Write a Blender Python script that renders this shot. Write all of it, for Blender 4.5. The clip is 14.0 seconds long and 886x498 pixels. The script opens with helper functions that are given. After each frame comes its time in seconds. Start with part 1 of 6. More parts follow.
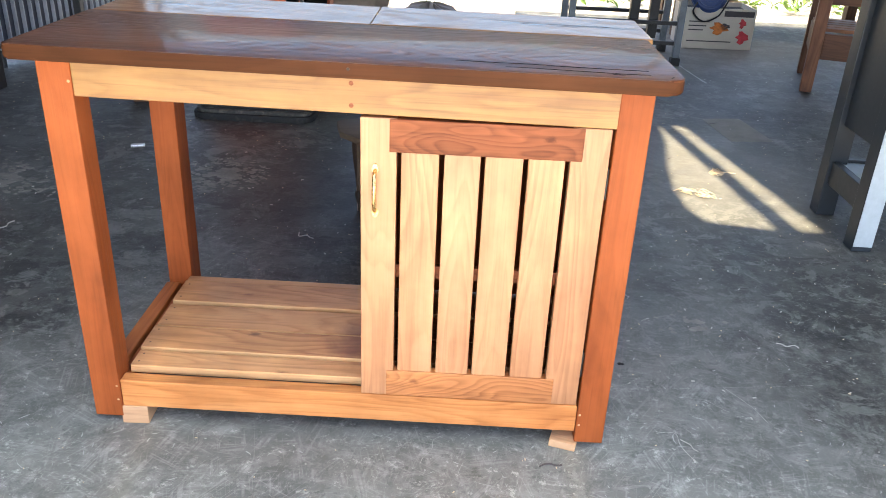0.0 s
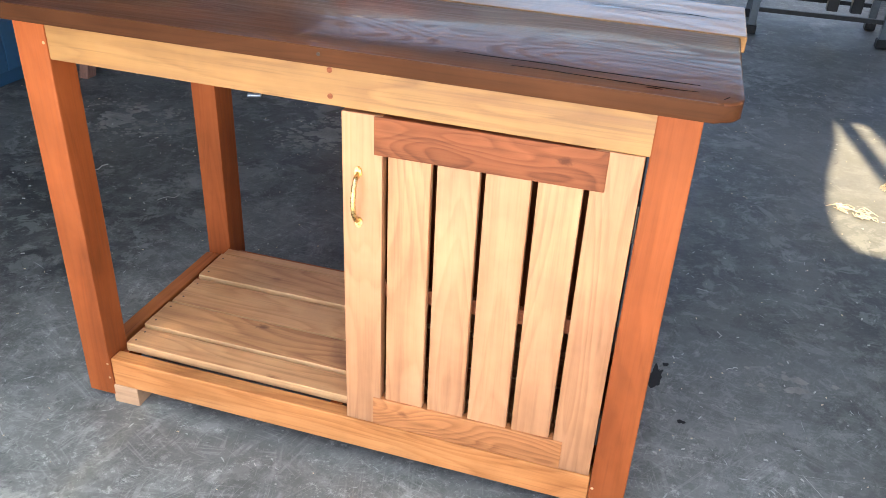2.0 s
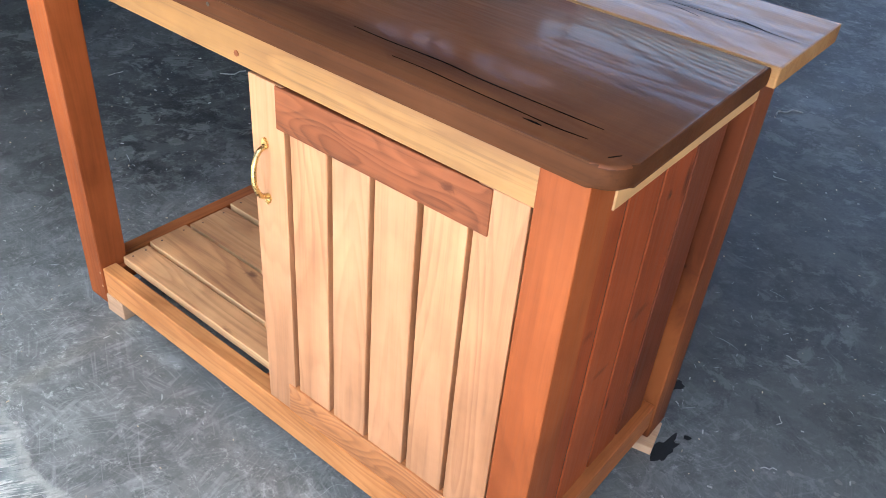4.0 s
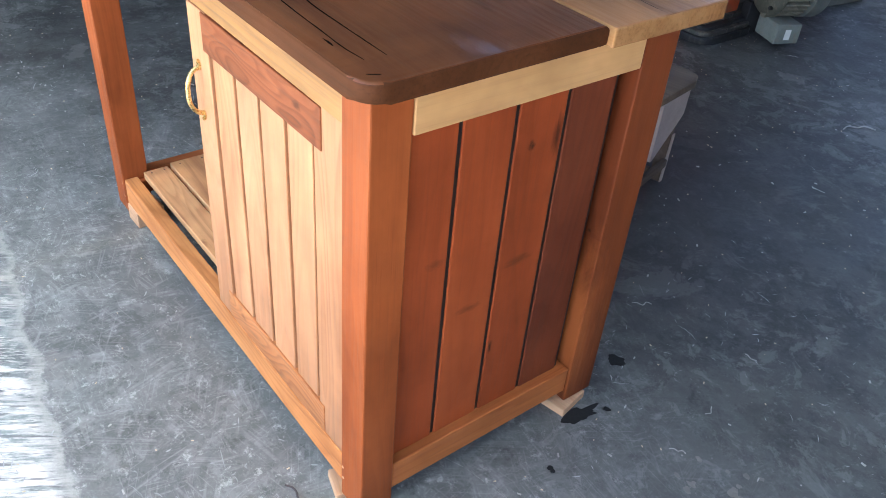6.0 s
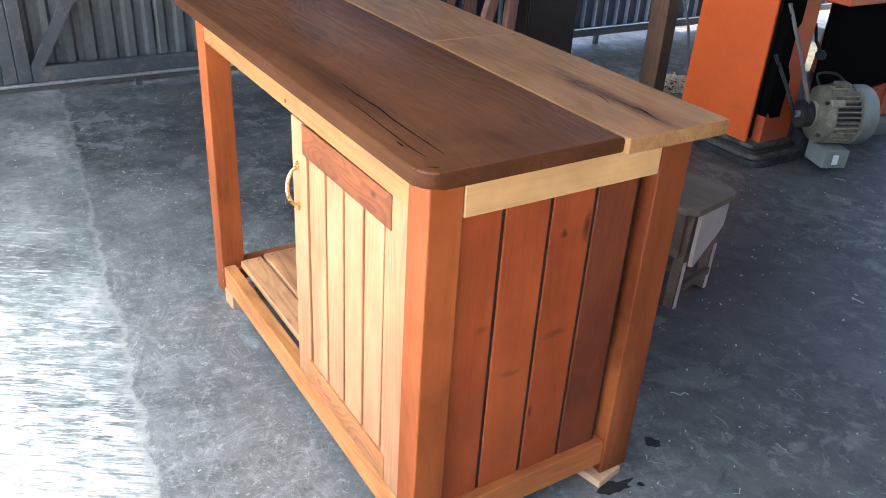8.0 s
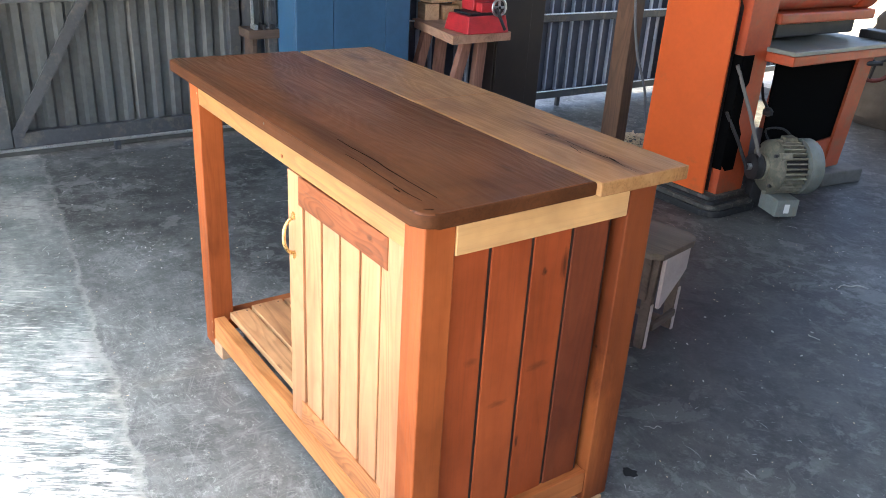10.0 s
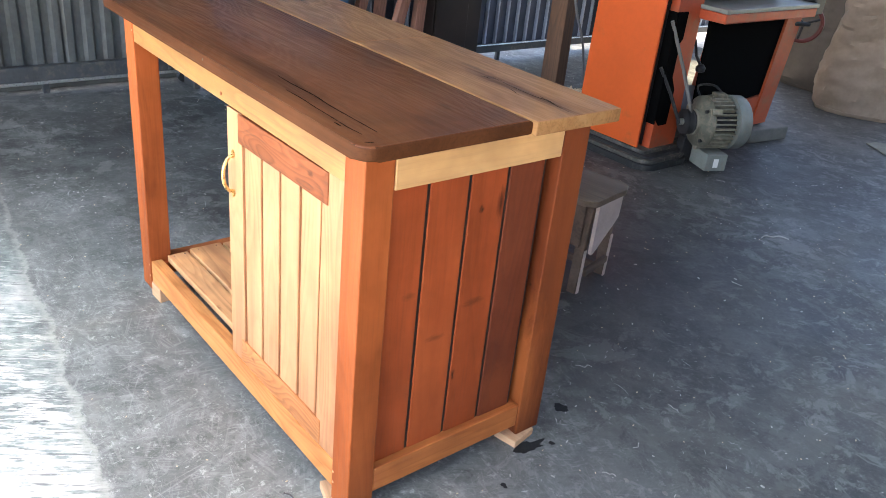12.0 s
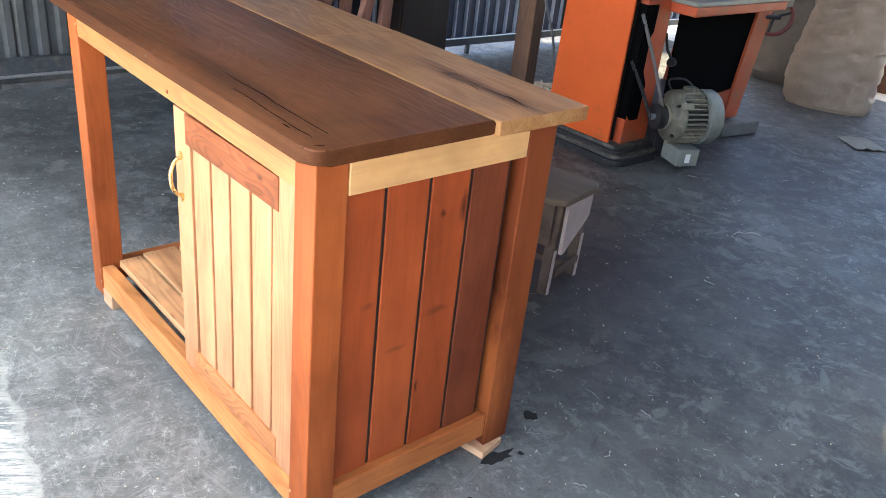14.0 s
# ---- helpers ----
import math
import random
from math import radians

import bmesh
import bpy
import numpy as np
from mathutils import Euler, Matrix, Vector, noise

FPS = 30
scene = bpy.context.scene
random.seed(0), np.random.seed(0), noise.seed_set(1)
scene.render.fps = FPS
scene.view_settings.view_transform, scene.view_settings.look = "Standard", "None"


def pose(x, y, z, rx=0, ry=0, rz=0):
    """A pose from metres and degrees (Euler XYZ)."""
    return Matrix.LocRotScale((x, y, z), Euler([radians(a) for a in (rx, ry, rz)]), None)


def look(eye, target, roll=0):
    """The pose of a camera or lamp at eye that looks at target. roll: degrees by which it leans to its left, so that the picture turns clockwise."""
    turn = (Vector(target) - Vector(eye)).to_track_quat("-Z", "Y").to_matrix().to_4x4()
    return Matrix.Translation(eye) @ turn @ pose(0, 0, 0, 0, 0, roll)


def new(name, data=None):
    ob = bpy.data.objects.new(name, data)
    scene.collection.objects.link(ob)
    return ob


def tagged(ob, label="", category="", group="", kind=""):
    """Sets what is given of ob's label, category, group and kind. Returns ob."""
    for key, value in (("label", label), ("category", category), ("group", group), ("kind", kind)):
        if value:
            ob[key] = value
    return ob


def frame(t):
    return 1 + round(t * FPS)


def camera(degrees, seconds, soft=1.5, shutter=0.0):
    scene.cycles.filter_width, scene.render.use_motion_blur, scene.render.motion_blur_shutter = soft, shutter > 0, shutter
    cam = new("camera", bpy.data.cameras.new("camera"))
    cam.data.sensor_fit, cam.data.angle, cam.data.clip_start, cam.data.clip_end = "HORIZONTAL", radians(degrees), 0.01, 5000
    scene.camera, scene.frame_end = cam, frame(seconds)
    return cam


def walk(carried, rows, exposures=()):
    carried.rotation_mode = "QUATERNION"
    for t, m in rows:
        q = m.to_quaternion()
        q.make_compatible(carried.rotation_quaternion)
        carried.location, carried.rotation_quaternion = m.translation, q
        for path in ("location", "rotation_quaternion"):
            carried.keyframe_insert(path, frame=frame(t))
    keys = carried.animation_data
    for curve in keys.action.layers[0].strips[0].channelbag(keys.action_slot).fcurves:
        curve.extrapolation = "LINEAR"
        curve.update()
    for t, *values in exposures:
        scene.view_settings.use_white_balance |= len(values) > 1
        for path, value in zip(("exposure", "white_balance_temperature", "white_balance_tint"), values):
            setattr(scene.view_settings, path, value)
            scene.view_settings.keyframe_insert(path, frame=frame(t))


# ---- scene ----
cam = camera(57.1, 14.0, soft=0.9)
PATH = [
    (0, (0.801, -1.479, 1.194), (0.766, 0.324, 0.329), 2.6),
    (0.5, (0.811, -1.47, 1.195), (0.776, 0.332, 0.328), 2.6),
    (1, (0.842, -1.436, 1.185), (0.747, 0.362, 0.316), 1.9),
    (1.5, (0.925, -1.307, 1.162), (0.653, 0.456, 0.257), 1.3),
    (2, (1.101, -1.127, 1.202), (0.632, 0.547, 0.213), 2.9),
    (2.5, (1.181, -1.04, 1.237), (0.599, 0.556, 0.181), 2.5),
    (3, (1.239, -0.896, 1.218), (0.576, 0.641, 0.122), 3.5),
    (3.2, (1.273, -0.848, 1.218), (0.561, 0.654, 0.105), 4.1),
    (5.3, (1.7, -0.487, 1.241), (0.489, 0.559, 0.042), 4.4),
    (5.5, (1.715, -0.496, 1.239), (0.506, 0.552, 0.038), 4.2),
    (6, (1.855, -0.471, 1.237), (0.633, 0.569, 0.043), 5.3),
    (6.5, (1.98, -0.469, 1.239), (0.701, 0.547, 0.085), 5.5),
    (7, (2.034, -0.485, 1.267), (0.656, 0.503, 0.206), 4.5),
    (7.5, (2.057, -0.521, 1.295), (0.609, 0.45, 0.316), 3.7),
    (8, (2.079, -0.586, 1.307), (0.614, 0.385, 0.352), 3.6),
    (8.2, (2.093, -0.609, 1.311), (0.623, 0.36, 0.362), 3.5),
    (10.3, (2.177, -0.712, 1.324), (0.7, 0.372, 0.522), 3.5),
    (10.5, (2.189, -0.722, 1.321), (0.716, 0.368, 0.518), 3.7),
    (11, (2.201, -0.727, 1.298), (0.765, 0.383, 0.456), 4.5),
    (11.5, (2.203, -0.729, 1.293), (0.817, 0.404, 0.402), 5.3),
    (12, (2.205, -0.727, 1.3), (0.854, 0.447, 0.408), 6.0),
    (12.5, (2.198, -0.713, 1.296), (0.869, 0.488, 0.408), 6.1),
    (13, (2.184, -0.695, 1.289), (0.869, 0.523, 0.403), 6.1),
    (13.5, (2.168, -0.673, 1.286), (0.86, 0.546, 0.388), 6.1),
    (14, (2.157, -0.651, 1.288), (0.851, 0.567, 0.387), 6.4),
]
walk(cam, [(t, look(eye, target, roll)) for t, eye, target, roll in PATH], [(0, 2.05, 6150, 10), (3.0, 1.9, 6000, 10), (5.5, 1.97, 5600, 9), (6.5, 2.12, 5650, 9), (8.0, 2.3, 5800, 9), (11.0, 2.38, 6050, 10), (14.0, 2.42, 6000, 10)])


# ---- world, sun, exposure ----
SUN_EL, SUN_AZ = 75.0, 6.0          # height of the sun; its light travels towards +y, turned a little to +x
world = bpy.data.worlds.new("sky")
scene.world = world
world.use_nodes = True
wn = world.node_tree.nodes
sky = wn.new("ShaderNodeTexSky")
sky.sky_type = "NISHITA"
sky.sun_disc = False
sky.sun_elevation = radians(SUN_EL)
sky.sun_rotation = radians(180 + SUN_AZ)
sky.air_density, sky.dust_density = 1.0, 5.0
wn["Background"].inputs["Strength"].default_value = 0.15
world.node_tree.links.new(sky.outputs[0], wn["Background"].inputs["Color"])
light_way = Vector((math.sin(radians(SUN_AZ)) * math.cos(radians(SUN_EL)), math.cos(radians(SUN_AZ)) * math.cos(radians(SUN_EL)), -math.sin(radians(SUN_EL))))
sun = new("sun", bpy.data.lights.new("sun", "SUN"))
sun.data.energy, sun.data.angle, sun.data.color = 5.0, radians(0.8), (1.0, 0.80, 0.50)
sun.matrix_world = look((0, 0, 8), Vector((0, 0, 8)) + light_way)

# fill lamp added in the unseen open front of the workshop, on top of the sky's light
front_fill = new("front_fill", bpy.data.lights.new("front_fill", "AREA"))
front_fill.data.shape, front_fill.data.size, front_fill.data.size_y = "RECTANGLE", 4.4, 1.0
front_fill.data.energy, front_fill.data.color = 17.0, (0.90, 0.96, 1.0)
front_fill.matrix_world = look((0.9, -3.5, 0.6), (0.9, 0.0, 0.5))


# ---- materials ----
def socket(node, name, value):
    node.inputs[name].default_value = value


def material(name, rough=0.5, metal=0.0, spec=0.5, coat=0.0):
    m = bpy.data.materials.new(name)
    m.use_nodes = True
    t = m.node_tree
    b = t.nodes["Principled BSDF"]
    socket(b, "Roughness", rough), socket(b, "Metallic", metal), socket(b, "Specular IOR Level", spec), socket(b, "Coat Weight", coat)
    return m, t, b


def add(t, kind, **inputs):
    n = t.nodes.new(kind)
    for key, value in inputs.items():
        n.inputs[key.replace("_", " ")].default_value = value
    return n


def ramp(t, source, stops):
    r = t.nodes.new("ShaderNodeValToRGB")
    while len(r.color_ramp.elements) < len(stops):
        r.color_ramp.elements.new(0.5)
    for e, (p, c) in zip(r.color_ramp.elements, stops):
        e.position, e.color = p, (*c, 1) if len(c) == 3 else c
    t.links.new(source, r.inputs[0])
    return r.outputs[0]


def grey(v):
    return (v, v, v)


def mix(t, fac, a, b, mode="MIX"):
    n = t.nodes.new("ShaderNodeMix")
    n.data_type, n.blend_type = "RGBA", mode
    for sock, value in ((n.inputs[0], fac), (n.inputs[6], a), (n.inputs[7], b)):
        if isinstance(value, (int, float)):
            sock.default_value = value
        elif isinstance(value, tuple):
            sock.default_value = (*value, 1)
        else:
            t.links.new(value, sock)
    return n.outputs[2]


def maths(t, op, a, b=0.0):
    n = t.nodes.new("ShaderNodeMath")
    n.operation = op
    for i, value in enumerate((a, b)):
        if isinstance(value, (int, float)):
            n.inputs[i].default_value = value
        else:
            t.links.new(value, n.inputs[i])
    return n.outputs[0]


def coords(t, scale=(1, 1, 1), shift=True):
    """Places in the thing's own metres, shifted for each object, stretched by scale."""
    c = t.nodes.new("ShaderNodeTexCoord").outputs["Object"]
    if shift:
        info = t.nodes.new("ShaderNodeObjectInfo")
        v = t.nodes.new("ShaderNodeCombineXYZ")
        for i, k in enumerate((17.0, 29.0, 23.0)):
            t.links.new(maths(t, "MULTIPLY", info.outputs["Random"], k), v.inputs[i])
        a = t.nodes.new("ShaderNodeVectorMath")
        t.links.new(c, a.inputs[0]), t.links.new(v.outputs[0], a.inputs[1])
        c = a.outputs[0]
    m = t.nodes.new("ShaderNodeMapping")
    m.inputs["Scale"].default_value = scale
    t.links.new(c, m.inputs["Vector"])
    return m.outputs[0]


def noise_of(t, vector, scale, detail=4.0, rough=0.55, distort=0.0):
    n = add(t, "ShaderNodeTexNoise", Scale=scale, Detail=detail, Roughness=rough, Distortion=distort)
    t.links.new(vector, n.inputs["Vector"])
    return n.outputs["Fac"]


def bump(t, b, height, strength, distance=0.002):
    n = add(t, "ShaderNodeBump", Strength=strength, Distance=distance)
    t.links.new(height, n.inputs["Height"])
    t.links.new(n.outputs[0], b.inputs["Normal"])


AXES = {"x": (1, 9, 9), "y": (9, 1, 9), "z": (9, 9, 1)}


def blemish(t, colour, spot, radii, tint, amount, ragged=0.9):
    """A knot, streak or other tinted patch with a frayed outline, round a place in the thing's own metres."""
    gap = t.nodes.new("ShaderNodeVectorMath")
    gap.operation = "SUBTRACT"
    t.links.new(coords(t, shift=False), gap.inputs[0])
    gap.inputs[1].default_value = spot
    span = t.nodes.new("ShaderNodeVectorMath")
    span.operation = "DIVIDE"
    t.links.new(gap.outputs[0], span.inputs[0])
    span.inputs[1].default_value = radii
    far = t.nodes.new("ShaderNodeVectorMath")
    far.operation = "LENGTH"
    t.links.new(span.outputs[0], far.inputs[0])
    fray = noise_of(t, coords(t, tuple(0.9 / r for r in radii), shift=False), 1.0, 6, 0.65, 0.8)
    d = maths(t, "ADD", far.outputs["Value"], maths(t, "MULTIPLY", maths(t, "SUBTRACT", fray, 0.5), 2 * ragged))
    return mix(t, maths(t, "MULTIPLY", ramp(t, d, [(0.25, grey(1)), (1.0, grey(0))]), amount), colour, tint)


def wood(name, axis, light, mid, dark, rough=0.42, coat=0.0, vary=0.25, figure=3.5, rings=12.0, relief=0.25, spots=0.5, contrast=0.12, spec=0.5, marks=(), stretch=8, pore=0.3, grain=0.24, glaze=None):
    """Timber with its grain along one axis: growth rings that run out in long arches, broad figure, fine fibre, a few knots and a change from piece to piece.
    glaze: the least and the most varnish, which the grain drinks unevenly."""
    m, t, b = material(name, rough, coat=coat, spec=spec)
    k = tuple(1 if q == 1 else stretch for q in AXES[axis])
    v = coords(t, k)
    broad = noise_of(t, v, 1.1, 3, 0.5, 0.6)
    rise = noise_of(t, v, 0.42 * figure, 1.2, 0.35, 0.25)
    ripple = noise_of(t, coords(t, tuple(8 if q == 1 else 70 for q in k)), 1.0, 3, 0.6)
    saw = maths(t, "FRACT", maths(t, "ADD", maths(t, "MULTIPLY", rise, rings), maths(t, "MULTIPLY", ripple, 0.35)))
    ring = ramp(t, saw, [(0.0, grey(0.55)), (0.12, grey(1.0)), (0.45, grey(0.75)), (0.82, grey(0.08)), (0.92, grey(0.0)), (1.0, grey(0.55))])
    fibre = noise_of(t, coords(t, tuple(1.6 if q == 1 else 60 for q in k)), 3.2, 5, 0.62, 0.15)
    blotch = noise_of(t, coords(t, tuple(3 if q == 1 else 9 for q in k)), 1.0, 4, 0.6, 0.5)
    tone = maths(t, "ADD", maths(t, "MULTIPLY", broad, 0.55), maths(t, "MULTIPLY", ring, contrast))
    tone = maths(t, "ADD", tone, maths(t, "MULTIPLY", fibre, grain))
    tone = maths(t, "ADD", tone, maths(t, "MULTIPLY", blotch, 0.45 - grain))
    tone = maths(t, "SUBTRACT", tone, 0.5 * contrast)
    colour = ramp(t, tone, [(0.28, dark), (0.5, mid), (0.72, light)])
    pores = ramp(t, fibre, [(0.34, grey(0.6)), (0.46, grey(1.0))])
    colour = mix(t, pore, colour, pores, "MULTIPLY")
    patch = noise_of(t, coords(t, (5, 5, 5)), 1.0, 4, 0.65)
    colour = mix(t, 1.0, colour, ramp(t, patch, [(0.3, grey(0.78)), (0.7, grey(1.1))]), "MULTIPLY")
    vor = add(t, "ShaderNodeTexVoronoi", Scale=1.35)
    t.links.new(coords(t, tuple(1 if q == 1 else 2.4 for q in k)), vor.inputs["Vector"])
    knot = ramp(t, vor.outputs["Distance"], [(0.03, grey(0.22)), (0.075, grey(1.0))])
    colour = mix(t, spots, colour, knot, "MULTIPLY")
    info = t.nodes.new("ShaderNodeObjectInfo")
    hsv = add(t, "ShaderNodeHueSaturation")
    t.links.new(maths(t, "ADD", maths(t, "MULTIPLY", info.outputs["Random"], 2 * vary), 1 - vary), hsv.inputs["Value"])
    t.links.new(colour, hsv.inputs["Color"])
    colour = hsv.outputs[0]
    for spot, radii, tint, amount in marks:
        colour = blemish(t, colour, spot, radii, tint, amount)
    t.links.new(colour, b.inputs["Base Color"])
    if glaze:
        socket(b, "Coat Roughness", 0.13)
        fine = maths(t, "FRACT", maths(t, "ADD", maths(t, "MULTIPLY", rise, rings * 1.7), maths(t, "MULTIPLY", ripple, 0.45)))
        line = ramp(t, fine, [(0.0, grey(0.3)), (0.25, grey(1.0)), (0.6, grey(0.8)), (0.85, grey(0.0)), (1.0, grey(0.3))])
        body = maths(t, "ADD", maths(t, "MULTIPLY", line, 0.2), maths(t, "MULTIPLY", fibre, 1.0))
        t.links.new(ramp(t, body, [(0.47, grey(glaze[0])), (0.74, grey(glaze[1]))]), b.inputs["Coat Weight"])
    t.links.new(maths(t, "ADD", maths(t, "MULTIPLY", fibre, 0.35), rough - 0.16), b.inputs["Roughness"])
    bump(t, b, maths(t, "ADD", fibre, maths(t, "MULTIPLY", ring, 0.08)), relief, 0.0015)
    return m


def plain(name, colour, rough=0.5, metal=0.0, vary=0.18, scale=9.0, relief=0.08, dirt=None, dirt_amount=0.35):
    """Paint, metal, rubber and the like: blotches at two scales, dust or rust where dirt is given."""
    m, t, b = material(name, rough, metal)
    v = coords(t)
    big, small = noise_of(t, v, scale, 4, 0.6), noise_of(t, v, scale * 11, 3, 0.6)
    tone = maths(t, "ADD", maths(t, "MULTIPLY", big, 0.65), maths(t, "MULTIPLY", small, 0.35))
    lo, hi = tuple(c * (1 - vary) for c in colour), tuple(min(1, c * (1 + vary)) for c in colour)
    out = ramp(t, tone, [(0.35, lo), (0.65, hi)])
    if dirt:
        mask = ramp(t, noise_of(t, coords(t), scale * 1.7, 6, 0.7), [(0.62 - dirt_amount * 0.3, grey(0)), (0.75, grey(1))])
        out = mix(t, mask, out, dirt)
    t.links.new(out, b.inputs["Base Color"])
    t.links.new(maths(t, "ADD", maths(t, "MULTIPLY", small, 0.2), rough - 0.1), b.inputs["Roughness"])
    if relief:
        bump(t, b, tone, relief, 0.002)
    return m


def concrete():
    """Worn power-floated cement: dark slate with crisp pale wear, specks and hair-thin scratches; a rough pale strip along the open front."""
    m, t, b = material("worn_concrete", 0.45, spec=0.4)
    away = t.nodes.new("ShaderNodeMapping")
    away.inputs["Location"].default_value = (137.3, 251.7, 31.0)
    own = coords(t, shift=False)
    t.links.new(own, away.inputs["Vector"])
    v = away.outputs[0]
    big, mid, fine = noise_of(t, v, 0.9, 5, 0.6, 0.3), noise_of(t, v, 5.0, 6, 0.65, 0.4), noise_of(t, v, 60, 4, 0.7)
    tone = maths(t, "ADD", maths(t, "MULTIPLY", big, 0.45), maths(t, "MULTIPLY", mid, 0.4))
    tone = maths(t, "ADD", tone, maths(t, "MULTIPLY", fine, 0.15))
    colour = ramp(t, tone, [(0.38, (0.0115, 0.012, 0.0115)), (0.47, (0.0255, 0.0262, 0.0248)), (0.55, (0.049, 0.050, 0.047)), (0.64, (0.114, 0.115, 0.107))])
    sep = t.nodes.new("ShaderNodeSeparateXYZ")
    t.links.new(own, sep.inputs[0])
    # worn most towards the open front; the paler tint also carries the light there
    way = maths(t, "ADD", maths(t, "MULTIPLY", sep.outputs["Y"], 0.42), maths(t, "MULTIPLY", maths(t, "MAXIMUM", maths(t, "SUBTRACT", sep.outputs["X"], 0.75), -0.6), 0.08))
    way = maths(t, "ADD", way, maths(t, "MULTIPLY", maths(t, "MAXIMUM", maths(t, "SUBTRACT", maths(t, "MULTIPLY", sep.outputs["X"], -1.0), 0.0), 0.0), 0.5))
    worn = ramp(t, maths(t, "SUBTRACT", maths(t, "MULTIPLY", noise_of(t, v, 1.7, 5, 0.65), 1.3), way), [(0.22, grey(0.06)), (0.85, grey(1))])
    # bluish bloom, dull specks and grey traffic film all over
    for scale, lim, width, amount, tint in ((2.6, 0.49, 0.10, 0.6, (0.090, 0.092, 0.086)), (9.0, 0.51, 0.08, 0.55, (0.112, 0.115, 0.108)), (24.0, 0.56, 0.07, 0.4, (0.185, 0.19, 0.19)), (80.0, 0.60, 0.07, 0.5, (0.27, 0.275, 0.27)), (18.0, 0.645, 0.02, 0.6, (0.36, 0.36, 0.35))):
        mask = ramp(t, noise_of(t, v, scale, 9, 0.72, 0.1), [(lim, grey(0)), (lim + width, grey(1))])
        colour = mix(t, maths(t, "MULTIPLY", mask, amount), colour, tint)
    colour = mix(t, maths(t, "MULTIPLY", worn, 0.6), colour, (0.262, 0.272, 0.252))
    # crisp mottling at several sizes
    for scale, rough_, lim, width, amount, tint in ((7.0, 0.75, 0.47, 0.09, 0.4, (0.24, 0.248, 0.236)), (16.0, 0.8, 0.50, 0.07, 0.55, (0.30, 0.308, 0.292)), (30.0, 0.82, 0.555, 0.05, 0.6, (0.60, 0.605, 0.57)), (75.0, 0.8, 0.58, 0.06, 0.6, (0.52, 0.52, 0.50)), (11.0, 0.78, 0.62, 0.04, 0.5, (0.42, 0.42, 0.40))):
        mask = ramp(t, noise_of(t, v, scale, 10, rough_, 0.05), [(lim, grey(0)), (lim + width, grey(1))])
        colour = mix(t, maths(t, "MULTIPLY", maths(t, "MULTIPLY", mask, amount), worn), colour, tint)
    for scale, lim, amount in ((14.0, 0.42, 0.35), (42.0, 0.42, 0.35), (5.0, 0.37, 0.15)):
        mask = ramp(t, noise_of(t, v, scale, 9, 0.75, 0.05), [(lim - 0.05, grey(1)), (lim, grey(0))])
        colour = mix(t, maths(t, "MULTIPLY", mask, amount), colour, (0.026, 0.028, 0.029))
    # crisp grey scaling all over
    for scale, lim, amount, tint in ((3.4, 0.53, 0.55, (0.115, 0.118, 0.112)), (6.5, 0.555, 0.6, (0.175, 0.178, 0.168)), (12.0, 0.57, 0.5, (0.21, 0.212, 0.20)), (5.2, 0.57, 0.22, (0.024, 0.025, 0.025)), (9.0, 0.60, 0.25, (0.03, 0.031, 0.03))):
        mask = ramp(t, noise_of(t, v, scale, 11, 0.74, 0.6), [(lim, grey(0)), (lim + 0.035, grey(1))])
        colour = mix(t, maths(t, "MULTIPLY", mask, amount), colour, tint)
    # paler slab under the sun patch and towards the open back: sun and sky glare put into the colour
    for spot, radii, amount in (((1.95, 2.05, 0), (0.65, 1.0, 1), 0.65), ((2.7, 4.4, 0), (1.7, 1.6, 1), 0.6)):
        colour = blemish(t, colour, spot, radii, (0.15, 0.146, 0.135), amount, 0.5)
    # darker areas of the slab: behind the bench, by the planer, near the chair and the gate
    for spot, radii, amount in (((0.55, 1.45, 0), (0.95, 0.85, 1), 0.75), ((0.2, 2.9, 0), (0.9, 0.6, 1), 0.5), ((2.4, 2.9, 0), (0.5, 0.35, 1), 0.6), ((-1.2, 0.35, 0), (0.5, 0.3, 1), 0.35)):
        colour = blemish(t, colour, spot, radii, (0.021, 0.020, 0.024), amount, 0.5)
    # hair-thin scratches in several directions
    for turn, k, seed in ((0.5, (0.9, 22.0, 1), 0.0), (2.2, (0.8, 26.0, 1), 5.0), (1.3, (1.0, 28.0, 1), 9.0), (2.9, (0.7, 24.0, 1), 14.0), (0.1, (0.9, 30.0, 1), 21.0), (1.8, (0.8, 25.0, 1), 31.0)):
        mp = t.nodes.new("ShaderNodeMapping")
        mp.inputs["Rotation"].default_value = (0, 0, turn)
        mp2 = t.nodes.new("ShaderNodeMapping")
        mp2.inputs["Scale"].default_value, mp2.inputs["Location"].default_value = k, (seed, seed, 0)
        t.links.new(v, mp.inputs["Vector"]), t.links.new(mp.outputs[0], mp2.inputs["Vector"])
        s = maths(t, "ABSOLUTE", maths(t, "SUBTRACT", noise_of(t, mp2.outputs[0], 2.0, 1.0, 0.4, 0.0), 0.5))
        broken = ramp(t, noise_of(t, v, 9.0 + seed * 0.3, 4, 0.7), [(0.50, grey(0)), (0.60, grey(1))])
        line = maths(t, "MULTIPLY", ramp(t, s, [(0.006, grey(1)), (0.03, grey(0))]), broken)
        colour = mix(t, maths(t, "MULTIPLY", maths(t, "MULTIPLY", line, 0.24), worn), colour, (0.50, 0.50, 0.48))
    # flaked cement skin
    flake = ramp(t, noise_of(t, v, 2.1, 8, 0.68, 0.25), [(0.62, grey(0)), (0.64, grey(1))])
    colour = mix(t, maths(t, "MULTIPLY", flake, 0.3), colour, (0.30, 0.29, 0.265))
    # pale crumbs
    vor = add(t, "ShaderNodeTexVoronoi", Scale=16.0)
